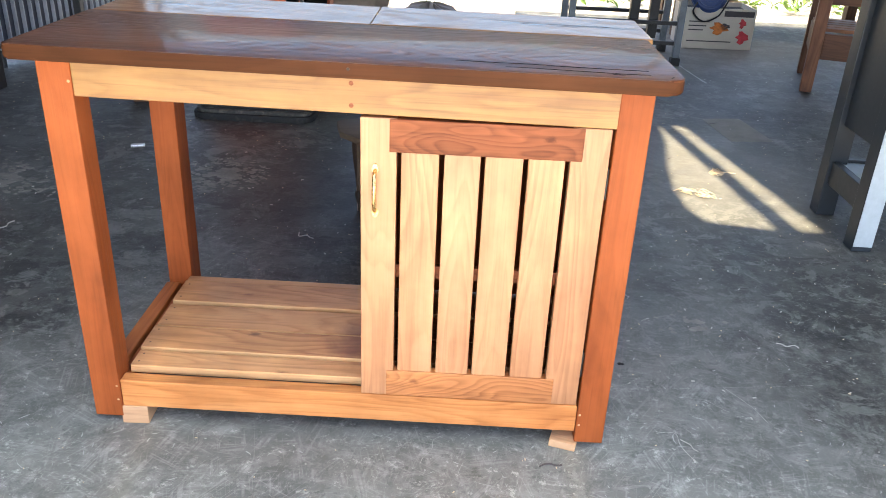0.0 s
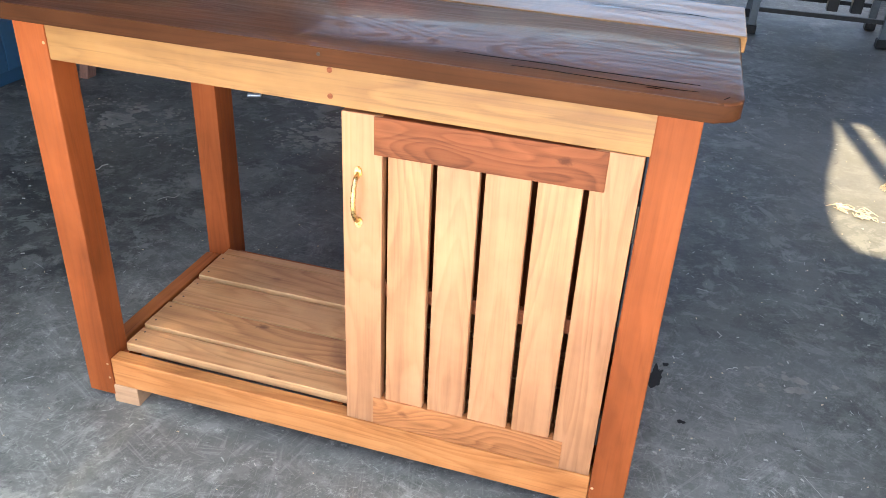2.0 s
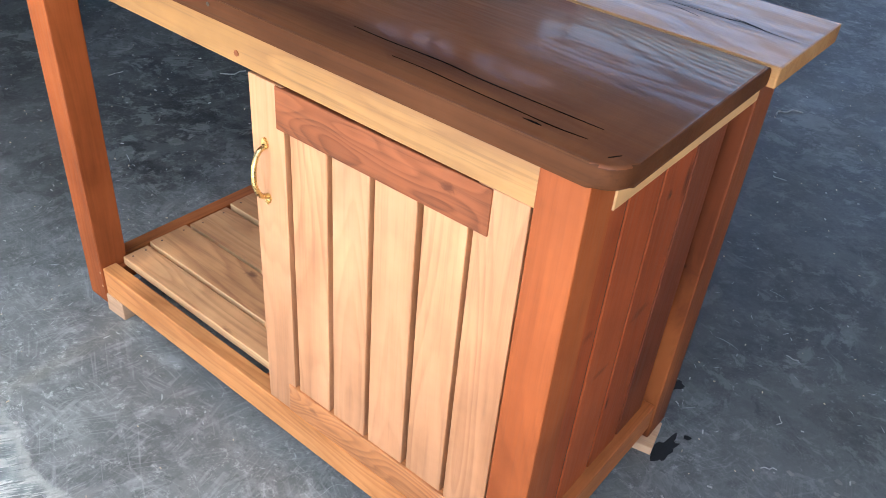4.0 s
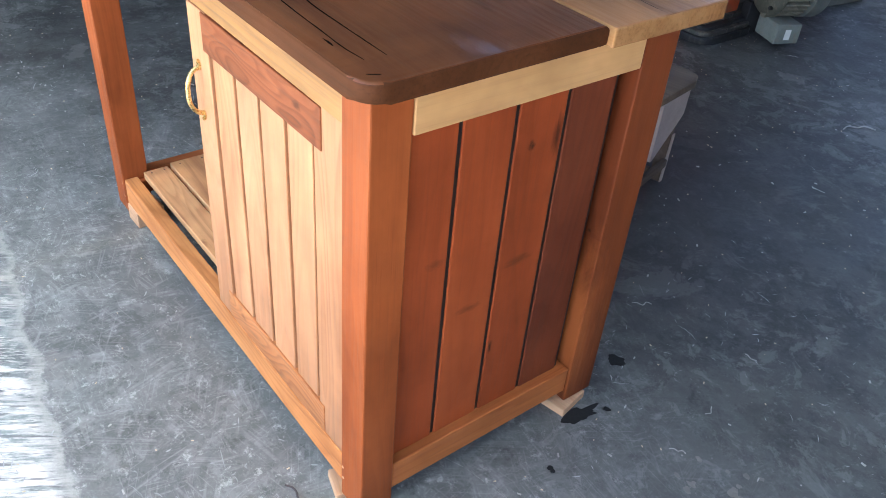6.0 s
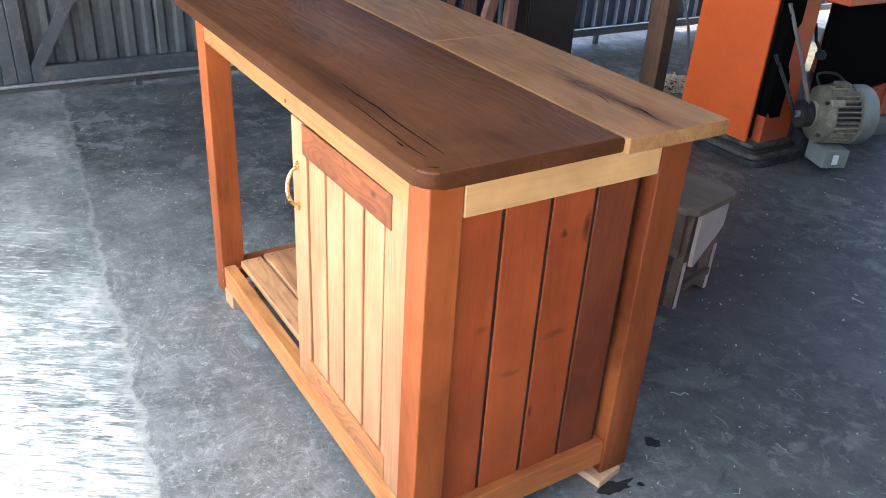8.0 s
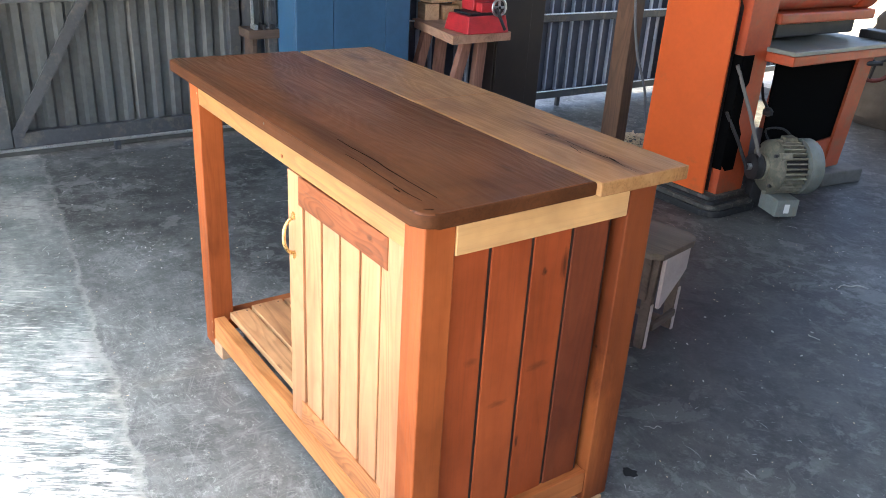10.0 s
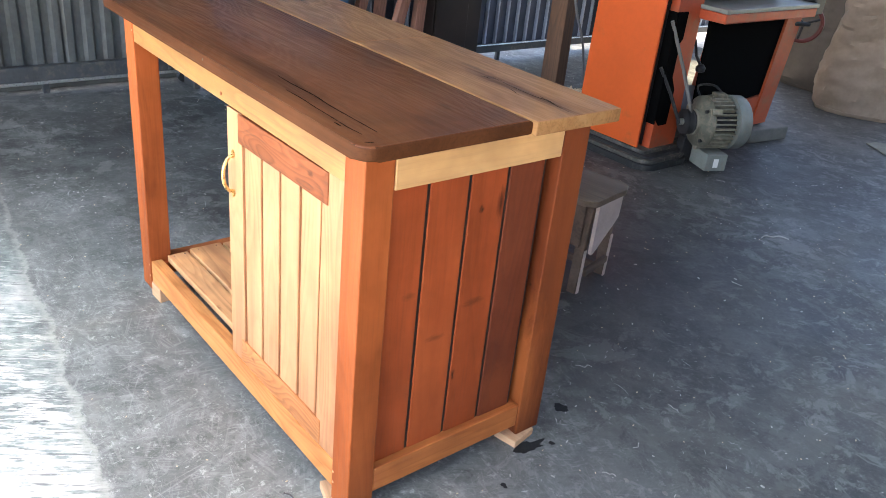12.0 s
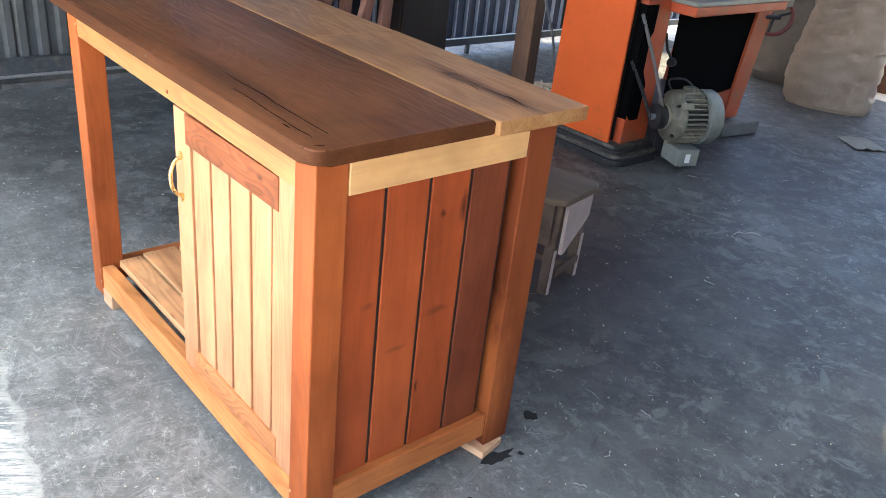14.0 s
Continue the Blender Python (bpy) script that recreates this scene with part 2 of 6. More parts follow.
    t.links.new(v, vor.inputs["Vector"])
    crumb = maths(t, "MULTIPLY", ramp(t, vor.outputs["Distance"], [(0.03, grey(1)), (0.05, grey(0))]), ramp(t, noise_of(t, v, 3.0, 3), [(0.5, grey(0)), (0.56, grey(1))]))
    colour = mix(t, maths(t, "MULTIPLY", crumb, 0.8), colour, (0.55, 0.54, 0.5))
    # the rough strip at the front
    edge = maths(t, "ADD", sep.outputs["Y"], maths(t, "MULTIPLY", sep.outputs["X"], 0.102))
    edge = maths(t, "ADD", edge, maths(t, "MULTIPLY", maths(t, "SUBTRACT", noise_of(t, v, 6.0, 8, 0.75), 0.5), 0.14))
    strip = ramp(t, maths(t, "MULTIPLY", maths(t, "ADD", edge, 0.28), -20.0), [(0.0, grey(0)), (1.0, grey(1))])
    joint = ramp(t, maths(t, "MULTIPLY", maths(t, "ADD", edge, 0.28), -12.0), [(0.05, grey(0)), (0.15, grey(1)), (0.22, grey(1)), (0.4, grey(0))])
    # fades the strip towards the gate, painting the loss of light
    fade = ramp(t, maths(t, "ADD", maths(t, "MULTIPLY", sep.outputs["X"], 0.8), 0.75), [(0.0, grey(0.35)), (0.65, grey(1))])
    strip = maths(t, "MULTIPLY", strip, fade)
    turned = t.nodes.new("ShaderNodeMapping")
    turned.inputs["Rotation"].default_value = (0, 0, radians(-57))
    t.links.new(v, turned.inputs["Vector"])

    def brushed(along, across, detail, rough_):
        mp = t.nodes.new("ShaderNodeMapping")
        mp.inputs["Scale"].default_value = (along, across, 1)
        t.links.new(turned.outputs[0], mp.inputs["Vector"])
        return noise_of(t, mp.outputs[0], 1.0, detail, rough_, 0.35)
    lay = maths(t, "ADD", maths(t, "MULTIPLY", noise_of(t, v, 3.0, 6, 0.65), 0.7), maths(t, "MULTIPLY", noise_of(t, v, 30.0, 6, 0.7), 0.3))
    pale = ramp(t, lay, [(0.38, (0.085, 0.088, 0.085)), (0.5, (0.25, 0.282, 0.262)), (0.62, (0.55, 0.545, 0.50))])
    # cream wear; its thickening towards the open yard paints the glare there
    out = maths(t, "SUBTRACT", maths(t, "MULTIPLY", sep.outputs["X"], 0.07), maths(t, "MULTIPLY", maths(t, "ADD", sep.outputs["Y"], 0.3), 0.22))
    for along, across, detail, lim, tint in ((9.0, 60.0, 4, 0.56, (0.50, 0.498, 0.455)), (14.0, 110.0, 4, 0.59, (0.60, 0.595, 0.54)), (7.0, 32.0, 6, 0.57, (0.72, 0.71, 0.645))):
        grain = maths(t, "ADD", brushed(along, across, detail, 0.68), out)
        pale = mix(t, maths(t, "MULTIPLY", ramp(t, grain, [(lim, grey(0)), (lim + 0.06, grey(1))]), 0.85), pale, tint)
    dark_line = ramp(t, brushed(11.0, 95.0, 3, 0.6), [(0.36, grey(1)), (0.42, grey(0))])
    pale = mix(t, maths(t, "MULTIPLY", dark_line, 0.75), pale, (0.13, 0.135, 0.13))
    streak = brushed(9.0, 60.0, 4, 0.68)
    colour = mix(t, strip, colour, pale)
    colour = mix(t, maths(t, "MULTIPLY", maths(t, "MULTIPLY", joint, fade), 0.45), colour, (0.5, 0.49, 0.44))
    t.links.new(colour, b.inputs["Base Color"])
    rough = ramp(t, maths(t, "ADD", maths(t, "MULTIPLY", mid, 0.6), maths(t, "MULTIPLY", fine, 0.4)), [(0.35, grey(0.40)), (0.65, grey(0.66))])
    t.links.new(mix(t, strip, rough, grey(0.55)), b.inputs["Roughness"])
    bump(t, b, maths(t, "ADD", mid, maths(t, "ADD", maths(t, "MULTIPLY", fine, 0.5), maths(t, "MULTIPLY", maths(t, "MULTIPLY", strip, streak), 2.0))), 0.25, 0.006)
    return m


RED = ((0.42, 0.115, 0.031), (0.31, 0.077, 0.019), (0.165, 0.036, 0.009))
GOLD = ((0.60, 0.315, 0.160), (0.485, 0.23, 0.107), (0.28, 0.109, 0.043))
BROWN = ((0.34, 0.115, 0.045), (0.225, 0.068, 0.026), (0.085, 0.022, 0.009))
red_x, red_y, red_z = (wood("red_wood_" + a, a, *RED, rough=0.5, spec=0.2, vary=0.1, contrast=0.05, pore=0.12, grain=0.14, spots=0.25) for a in "xyz")
# darker inner face, paler outer face and foot, one dark knot
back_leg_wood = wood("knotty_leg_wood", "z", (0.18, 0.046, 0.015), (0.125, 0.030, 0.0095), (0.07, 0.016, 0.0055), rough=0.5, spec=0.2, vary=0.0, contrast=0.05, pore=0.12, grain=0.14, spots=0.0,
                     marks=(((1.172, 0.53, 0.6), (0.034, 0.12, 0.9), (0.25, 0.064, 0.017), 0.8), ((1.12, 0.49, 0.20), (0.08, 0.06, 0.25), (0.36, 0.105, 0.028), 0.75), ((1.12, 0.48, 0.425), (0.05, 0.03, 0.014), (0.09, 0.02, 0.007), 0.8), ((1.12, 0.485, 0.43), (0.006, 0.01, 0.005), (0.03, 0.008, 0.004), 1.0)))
rail_x = wood("orange_brown_rail_wood", "x", (0.70, 0.32, 0.115), (0.56, 0.222, 0.07), (0.33, 0.108, 0.03), rough=0.5, spec=0.2, vary=0.05, contrast=0.12)
red_panel = wood("red_panel_wood", "z", *((0.44, 0.103, 0.029), (0.325, 0.068, 0.019), (0.18, 0.036, 0.0105)), rough=0.5, spec=0.2, vary=0.12, contrast=0.04, pore=0.1, grain=0.12, stretch=5,
                 marks=(((1.12, 0.353, 0.66), (0.1, 0.011, 0.05), (0.05, 0.011, 0.005), 0.9), ((1.12, 0.30, 0.655), (0.1, 0.008, 0.010), (0.04, 0.010, 0.005), 0.9), ((1.12, 0.31, 0.44), (0.1, 0.035, 0.012), (0.12, 0.028, 0.010), 0.7), ((1.12, 0.215, 0.38), (0.1, 0.03, 0.010), (0.12, 0.028, 0.010), 0.6),
                        ((1.12, 0.275, 0.265), (0.1, 0.005, 0.02), (0.03, 0.008, 0.004), 0.9), ((1.12, 0.135, 0.50), (0.1, 0.02, 0.010), (0.13, 0.03, 0.011), 0.6)))
# darker on the rearmost slat, paler towards its foot
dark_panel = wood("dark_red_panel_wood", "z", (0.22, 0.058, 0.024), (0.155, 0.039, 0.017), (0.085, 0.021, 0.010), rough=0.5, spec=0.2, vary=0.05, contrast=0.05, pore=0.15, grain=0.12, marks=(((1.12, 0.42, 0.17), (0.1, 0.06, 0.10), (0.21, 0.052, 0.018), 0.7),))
aged_x, aged_y, aged_z = (wood("aged_wood_" + a, a, (0.26, 0.11, 0.05), (0.18, 0.07, 0.03), (0.09, 0.032, 0.015), rough=0.5) for a in "xyz")
gold_x, gold_y, gold_z = (wood("gold_wood_" + a, a, *GOLD, rough=0.42, coat=0.05, vary=0.08, spots=0.25, contrast=0.09, rings=13, pore=0.12, grain=0.18) for a in "xyz")
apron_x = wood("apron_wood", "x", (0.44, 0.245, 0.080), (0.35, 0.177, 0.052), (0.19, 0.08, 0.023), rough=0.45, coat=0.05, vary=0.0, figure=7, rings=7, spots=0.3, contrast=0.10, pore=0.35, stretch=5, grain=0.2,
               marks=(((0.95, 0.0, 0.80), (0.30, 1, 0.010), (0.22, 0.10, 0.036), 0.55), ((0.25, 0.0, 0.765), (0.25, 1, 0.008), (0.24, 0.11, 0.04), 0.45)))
# paler than the front apron, to make up for dim light on this side
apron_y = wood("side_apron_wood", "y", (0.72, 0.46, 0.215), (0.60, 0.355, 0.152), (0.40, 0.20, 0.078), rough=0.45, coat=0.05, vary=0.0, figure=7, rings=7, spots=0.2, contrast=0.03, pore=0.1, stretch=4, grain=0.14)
brown_x = wood("brown_wood", "x", *BROWN, rough=0.5, spec=0.2, vary=0.12, figure=11, rings=16, spots=0.2, contrast=0.13, stretch=3.6, marks=(((0.967, 0.01, 0.722), (0.016, 0.1, 0.009), (0.07, 0.018, 0.008), 0.8),))
# knots, and a darker patch beside the cupboard door
shelf_wood = wood("shelf_wood", "x", (0.72, 0.405, 0.19), (0.57, 0.28, 0.118), (0.30, 0.11, 0.043), rough=0.45, spec=0.4, vary=0.14, figure=4, spots=0.5, stretch=6, contrast=0.12, grain=0.16,
                  marks=(((0.32, 0.20, 0.12), (0.018, 0.012, 1), (0.12, 0.04, 0.018), 0.8), ((0.42, 0.05, 0.12), (0.02, 0.012, 1), (0.2, 0.07, 0.03), 0.7), ((0.26, 0.39, 0.12), (0.02, 0.01, 1), (0.2, 0.07, 0.03), 0.6), ((0.60, 0.2, 0.12), (0.10, 0.12, 1), (0.17, 0.06, 0.035), 0.75)))
slab_wood = wood("dark_slab_wood", "x", (0.225, 0.083, 0.031), (0.165, 0.056, 0.0205), (0.10, 0.031, 0.0110), rough=0.5, spec=0.12, vary=0.0, figure=4.2, rings=13, relief=0.18, spots=0.05, contrast=0.03, stretch=4.5, pore=0.2, grain=0.14, glaze=(0.06, 0.6),
                 marks=(((0.85, 0.02, 0.85), (0.55, 0.045, 1), (0.06, 0.018, 0.007), 0.75), ((1.115, 0.145, 0.85), (0.05, 0.02, 1), (0.07, 0.021, 0.008), 0.8), ((1.17, 0.12, 0.85), (0.12, 0.22, 1), (0.075, 0.023, 0.009), 0.6), ((0.1, -0.02, 0.85), (0.7, 0.03, 1), (0.07, 0.022, 0.009), 0.6), ((1.06, 0.235, 0.85), (0.035, 0.014, 1), (0.06, 0.018, 0.007), 0.7),
                        ((0.45, 0.2, 0.85), (0.35, 0.07, 1), (0.25, 0.10, 0.04), 0.5), ((0.6, 0.32, 0.85), (0.7, 0.02, 1), (0.085, 0.026, 0.010), 0.6)))
# paler copy of the shelf wood, for light on the board fronts
lit_shelf_edge = wood("lit_shelf_edge_wood", "x", (0.74, 0.48, 0.25), (0.64, 0.38, 0.18), (0.40, 0.20, 0.085), rough=0.6, spec=0.2, vary=0.08, contrast=0.06)
# darker copy of the slab wood, holding down light on its edges
shaded_edge = wood("shaded_edge_wood", "x", (0.105, 0.040, 0.016), (0.075, 0.027, 0.0105), (0.045, 0.015, 0.006), rough=0.6, spec=0.1, vary=0.0, contrast=0.06)
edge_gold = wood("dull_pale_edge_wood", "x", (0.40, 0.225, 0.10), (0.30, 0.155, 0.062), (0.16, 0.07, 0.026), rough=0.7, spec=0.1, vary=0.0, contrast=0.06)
rail_y = wood("orange_brown_side_rail_wood", "y", (0.56, 0.20, 0.06), (0.42, 0.13, 0.036), (0.22, 0.06, 0.015), rough=0.5, spec=0.2, vary=0.05, contrast=0.08)
UMBER = (0.055, 0.019, 0.008)
plank_wood = wood("light_plank_wood", "x", (0.42, 0.205, 0.088), (0.345, 0.155, 0.062), (0.225, 0.09, 0.034), rough=0.5, spec=0.15, vary=0.0, figure=4.2, rings=8, relief=0.15, spots=0.05, contrast=0.02, stretch=5.5, pore=0.1, grain=0.12, glaze=(0.3, 1.0),
                  marks=(((0.10, 0.46, 0.85), (0.07, 0.035, 1), (0.11, 0.04, 0.015), 0.6), ((0.12, 0.462, 0.85), (0.012, 0.008, 1), UMBER, 0.8), ((0.95, 0.458, 0.85), (0.11, 0.040, 1), (0.12, 0.042, 0.016), 0.85),
                         ((0.935, 0.461, 0.85), (0.020, 0.012, 1), UMBER, 0.9), ((1.08, 0.456, 0.85), (0.18, 0.024, 1), (0.10, 0.035, 0.013), 0.95), ((0.86, 0.478, 0.85), (0.07, 0.010, 1), (0.11, 0.04, 0.015), 0.7), ((0.55, 0.40, 0.85), (0.25, 0.03, 1), (0.24, 0.10, 0.04), 0.5)))
mid_brown_x = wood("mid_brown_wood", "x", (0.60, 0.27, 0.10), (0.46, 0.18, 0.06), (0.24, 0.078, 0.024), rough=0.4, vary=0.05, figure=11, rings=16, spots=0.2, contrast=0.15, stretch=3.6, marks=(((0.722, 0.01, 0.158), (0.014, 0.1, 0.009), (0.2, 0.06, 0.02), 0.8),))
raw_wood = wood("raw_offcut_wood", "x", (0.72, 0.46, 0.27), (0.60, 0.35, 0.19), (0.40, 0.20, 0.095), rough=0.65, vary=0.15)
old_wood = wood("weathered_wood", "y", (0.15, 0.105, 0.078), (0.10, 0.068, 0.05), (0.045, 0.03, 0.022), rough=0.75, contrast=0.06, spec=0.3, vary=0.15, relief=0.5)
post_wood = wood("post_wood", "z", (0.165, 0.080, 0.038), (0.11, 0.050, 0.023), (0.055, 0.024, 0.011), rough=0.6, vary=0.1, relief=0.4)
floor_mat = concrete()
steel_sheet = plain("galvanised_sheet", (0.118, 0.123, 0.121), 0.45, 0.4, 0.25, 3.0, 0.05, (0.09, 0.085, 0.08), 0.3)
steel_frame = plain("dull_steel", (0.085, 0.088, 0.092), 0.5, 0.4, 0.2, 6.0, 0.1, (0.2, 0.17, 0.14), 0.3)
bright_steel = plain("bright_steel", (0.7, 0.7, 0.7), 0.3, 0.9, 0.1, 20, 0.03)
brass = plain("polished_brass", (0.62, 0.46, 0.20), 0.28, 1.0, 0.08, 30, 0.02)
iron = plain("dark_iron", (0.03, 0.03, 0.031), 0.5, 0.3, 0.3, 14, 0.2)
dusty_iron = plain("dust_caked_iron", (0.055, 0.052, 0.046), 0.7, 0.1, 0.35, 18, 0.4, (0.20, 0.17, 0.13), 0.45)
orange = plain("orange_enamel", (0.62, 0.10, 0.015), 0.4, 0.0, 0.07, 4.0, 0.03, (0.45, 0.10, 0.025), 0.05)
orange_dusty = plain("dusty_orange_enamel", (0.40, 0.065, 0.018), 0.5, 0.0, 0.2, 5.0, 0.1, (0.25, 0.10, 0.05), 0.3)
dusty_steel = plain("dusty_table_steel", (0.24, 0.245, 0.22), 0.5, 0.3, 0.2, 6.0, 0.08, (0.3, 0.25, 0.19), 0.4)
motor_paint = plain("dusty_grey_green_enamel", (0.115, 0.112, 0.082), 0.6, 0.1, 0.25, 14, 0.2, (0.26, 0.21, 0.15), 0.45)
motor_fin = plain("dust_filmed_enamel", (0.20, 0.185, 0.135), 0.7, 0.0, 0.3, 16, 0.25, (0.33, 0.28, 0.20), 0.5)
motor_grey = plain("grey_enamel", (0.21, 0.225, 0.20), 0.55, 0.1, 0.2, 12, 0.15, (0.25, 0.21, 0.16), 0.35)
rubber = plain("black_rubber", (0.014, 0.014, 0.015), 0.65, 0.0, 0.3, 12, 0.2, (0.07, 0.06, 0.05), 0.25)
# near-black for the shade inside recesses and open checks
void, _, shader = material("black_recess_shade", 0.9, spec=0.03)
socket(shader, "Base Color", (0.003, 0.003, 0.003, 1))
black = plain("black_paint", (0.012, 0.012, 0.014), 0.6, 0, 0.3, 10, 0.1)
slate_paint = plain("slate_blue_paint", (0.022, 0.029, 0.037), 0.42, 0.0, 0.15, 5, 0.08)
slate_light = plain("pale_slate_paint_and_sunlit_face", (0.42, 0.47, 0.50), 0.45, 0.0, 0.12, 5, 0.06)
blue_paint = plain("blue_enamel", (0.035, 0.10, 0.19), 0.45, 0.0, 0.15, 3, 0.06)
red_paint = plain("red_enamel", (0.50, 0.03, 0.035), 0.4, 0.0, 0.2, 12, 0.1)
cement = plain("rough_cement", (0.14, 0.138, 0.125), 0.8, 0.0, 0.2, 14, 0.5)
cloth = plain("woven_plastic", (0.38, 0.29, 0.21), 0.55, 0.0, 0.14, 4, 0.3, (0.34, 0.25, 0.18), 0.25)
# darker copy of the sack cloth, holding the shade behind the planer
cloth_shaded = plain("shaded_woven_plastic", (0.12, 0.10, 0.083), 0.65, 0.0, 0.15, 5, 0.25)
card = plain("printed_card", (0.58, 0.53, 0.45), 0.6, 0.0, 0.06, 8, 0.03)
card_brown = plain("brown_card", (0.30, 0.2, 0.11), 0.75, 0.0, 0.12, 8, 0.06)
white_paint = plain("white_paint", (0.78, 0.77, 0.74), 0.5, 0.0, 0.06, 10, 0.03)
wall_paint = plain("grey_wall_render", (0.14, 0.14, 0.136), 0.8, 0.0, 0.15, 1.5, 0.2)
roof_mat = plain("roof_underside", (0.045, 0.045, 0.047), 0.6, 0.2, 0.15, 1.2, 0.05)
sand = plain("sandy_ground", (0.50, 0.46, 0.39), 0.9, 0.0, 0.3, 2.0, 0.4, (0.2, 0.17, 0.12), 0.4)
leaf_mat = plain("green_leaves", (0.10, 0.19, 0.035), 0.5, 0.0, 0.5, 1.5, 0.0)
# dark sheet and pale ribs hold the corrugation's shade and highlights
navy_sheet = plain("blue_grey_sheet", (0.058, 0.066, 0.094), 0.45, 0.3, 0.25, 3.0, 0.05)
rib_highlight = plain("rib_highlight_steel", (0.42, 0.45, 0.52), 0.4, 0.4, 0.15, 6.0, 0.05)
bark = plain("pale_bark", (0.27, 0.22, 0.16), 0.85, 0.0, 0.35, 6, 0.5)
shaving = plain("wood_shavings", (0.62, 0.50, 0.34), 0.7, 0.0, 0.3, 20, 0.1)
pale_litter = plain("pale_litter", (0.40, 0.39, 0.36), 0.7, 0.0, 0.25, 20, 0.1)
oil = plain("black_oil_stain", (0.006, 0.006, 0.006), 0.8, 0.0, 0.3, 18, 0.3)
# cupboard boards; also the shade between the bench's side slats
dark_cupboard = plain("dark_board_and_gap_shade", (0.022, 0.013, 0.010), 0.5, 0.0, 0.3, 5, 0.1)
print_red = plain("red_print", (0.55, 0.05, 0.06), 0.55, 0, 0.3, 40, 0)
print_orange = plain("orange_print", (0.55, 0.17, 0.03), 0.55, 0, 0.4, 40, 0)
print_dark = plain("dark_print", (0.07, 0.06, 0.06), 0.55, 0, 0.2, 40, 0)
blue_plastic = plain("blue_plastic", (0.02, 0.05, 0.17), 0.4, 0, 0.15, 10, 0.03)
yellow_paint = plain("yellow_paint", (0.72, 0.42, 0.03), 0.45, 0, 0.1, 6, 0.03)


# milky plastic that lets daylight through, for the unseen sheets added over the front
diffuser_mat, diffuser_tree, shader = material("milky_diffuser", 0.5)
diffuser_tree.nodes.remove(shader)
matt, passing, both = (diffuser_tree.nodes.new("ShaderNode" + k) for k in ("BsdfDiffuse", "BsdfTranslucent", "MixShader"))
matt.inputs["Color"].default_value, passing.inputs["Color"].default_value = (0.8, 0.8, 0.8, 1), (0.73, 0.90, 1.0, 1)
both.inputs[0].default_value = 0.7
diffuser_tree.links.new(matt.outputs[0], both.inputs[1]), diffuser_tree.links.new(passing.outputs[0], both.inputs[2])
diffuser_tree.links.new(both.outputs[0], diffuser_tree.nodes["Material Output"].inputs["Surface"])


# ---- building helpers ----
def cuboid(bm, x0, x1, y0, y1, z0, z1, bevel=0.0, m=None):
    vs = [bm.verts.new((x, y, z)) for x in (x0, x1) for y in (y0, y1) for z in (z0, z1)]
    fs = [bm.faces.new([vs[i] for i in q]) for q in ((0, 1, 3, 2), (4, 6, 7, 5), (0, 4, 5, 1), (2, 3, 7, 6), (0, 2, 6, 4), (1, 5, 7, 3))]
    if bevel:
        es = list({e for f in fs for e in f.edges})
        r = bmesh.ops.bevel(bm, geom=es, offset=bevel, segments=2, profile=0.5, affect="EDGES")
        vs = list({v for f in r["faces"] for v in f.verts} | {v for v in vs if v.is_valid})
    if m is not None:
        bmesh.ops.transform(bm, matrix=m, verts=vs)
    return bm


def box(x0, x1, y0, y1, z0, z1, bevel=0.0, m=None):
    return cuboid(bmesh.new(), x0, x1, y0, y1, z0, z1, bevel, m)


def tube(bm, a, b, r0, r1=None, n=16, caps=True):
    """A round bar from a to b."""
    a, b = Vector(a), Vector(b)
    r1 = r0 if r1 is None else r1
    turn = (b - a).to_track_quat("Z", "Y").to_matrix()
    rings = [[bm.verts.new(p + turn @ Vector((r * math.cos(k * math.tau / n), r * math.sin(k * math.tau / n), 0))) for k in range(n)] for p, r in ((a, r0), (b, r1))]
    for k in range(n):
        bm.faces.new((rings[0][k], rings[0][(k + 1) % n], rings[1][(k + 1) % n], rings[1][k]))
    if caps:
        bm.faces.new(rings[0][::-1]), bm.faces.new(rings[1])
    return bm


def lathe(bm, profile, n=24, m=None):
    """Turns a profile of (radius, height) round the z axis."""
    rings = [[bm.verts.new((r * math.cos(k * math.tau / n), r * math.sin(k * math.tau / n), z)) for k in range(n)] for r, z in profile]
    for p, q in zip(rings, rings[1:]):
        for k in range(n):
            bm.faces.new((p[k], p[(k + 1) % n], q[(k + 1) % n], q[k]))
    bm.faces.new(rings[0][::-1]), bm.faces.new(rings[-1])
    if m is not None:
        bmesh.ops.transform(bm, matrix=m, verts=[v for ring in rings for v in ring])
    return bm


def prism(bm, outline, z0, z1, m=None):
    """An upright prism over a flat outline, corners in order."""
    lo, hi = [bm.verts.new((x, y, z0)) for x, y in outline], [bm.verts.new((x, y, z1)) for x, y in outline]
    n = len(outline)
    bm.faces.new(lo[::-1]), bm.faces.new(hi)
    for k in range(n):
        bm.faces.new((lo[k], lo[(k + 1) % n], hi[(k + 1) % n], hi[k]))
    if m is not None:
        bmesh.ops.transform(bm, matrix=m, verts=lo + hi)
    return bm


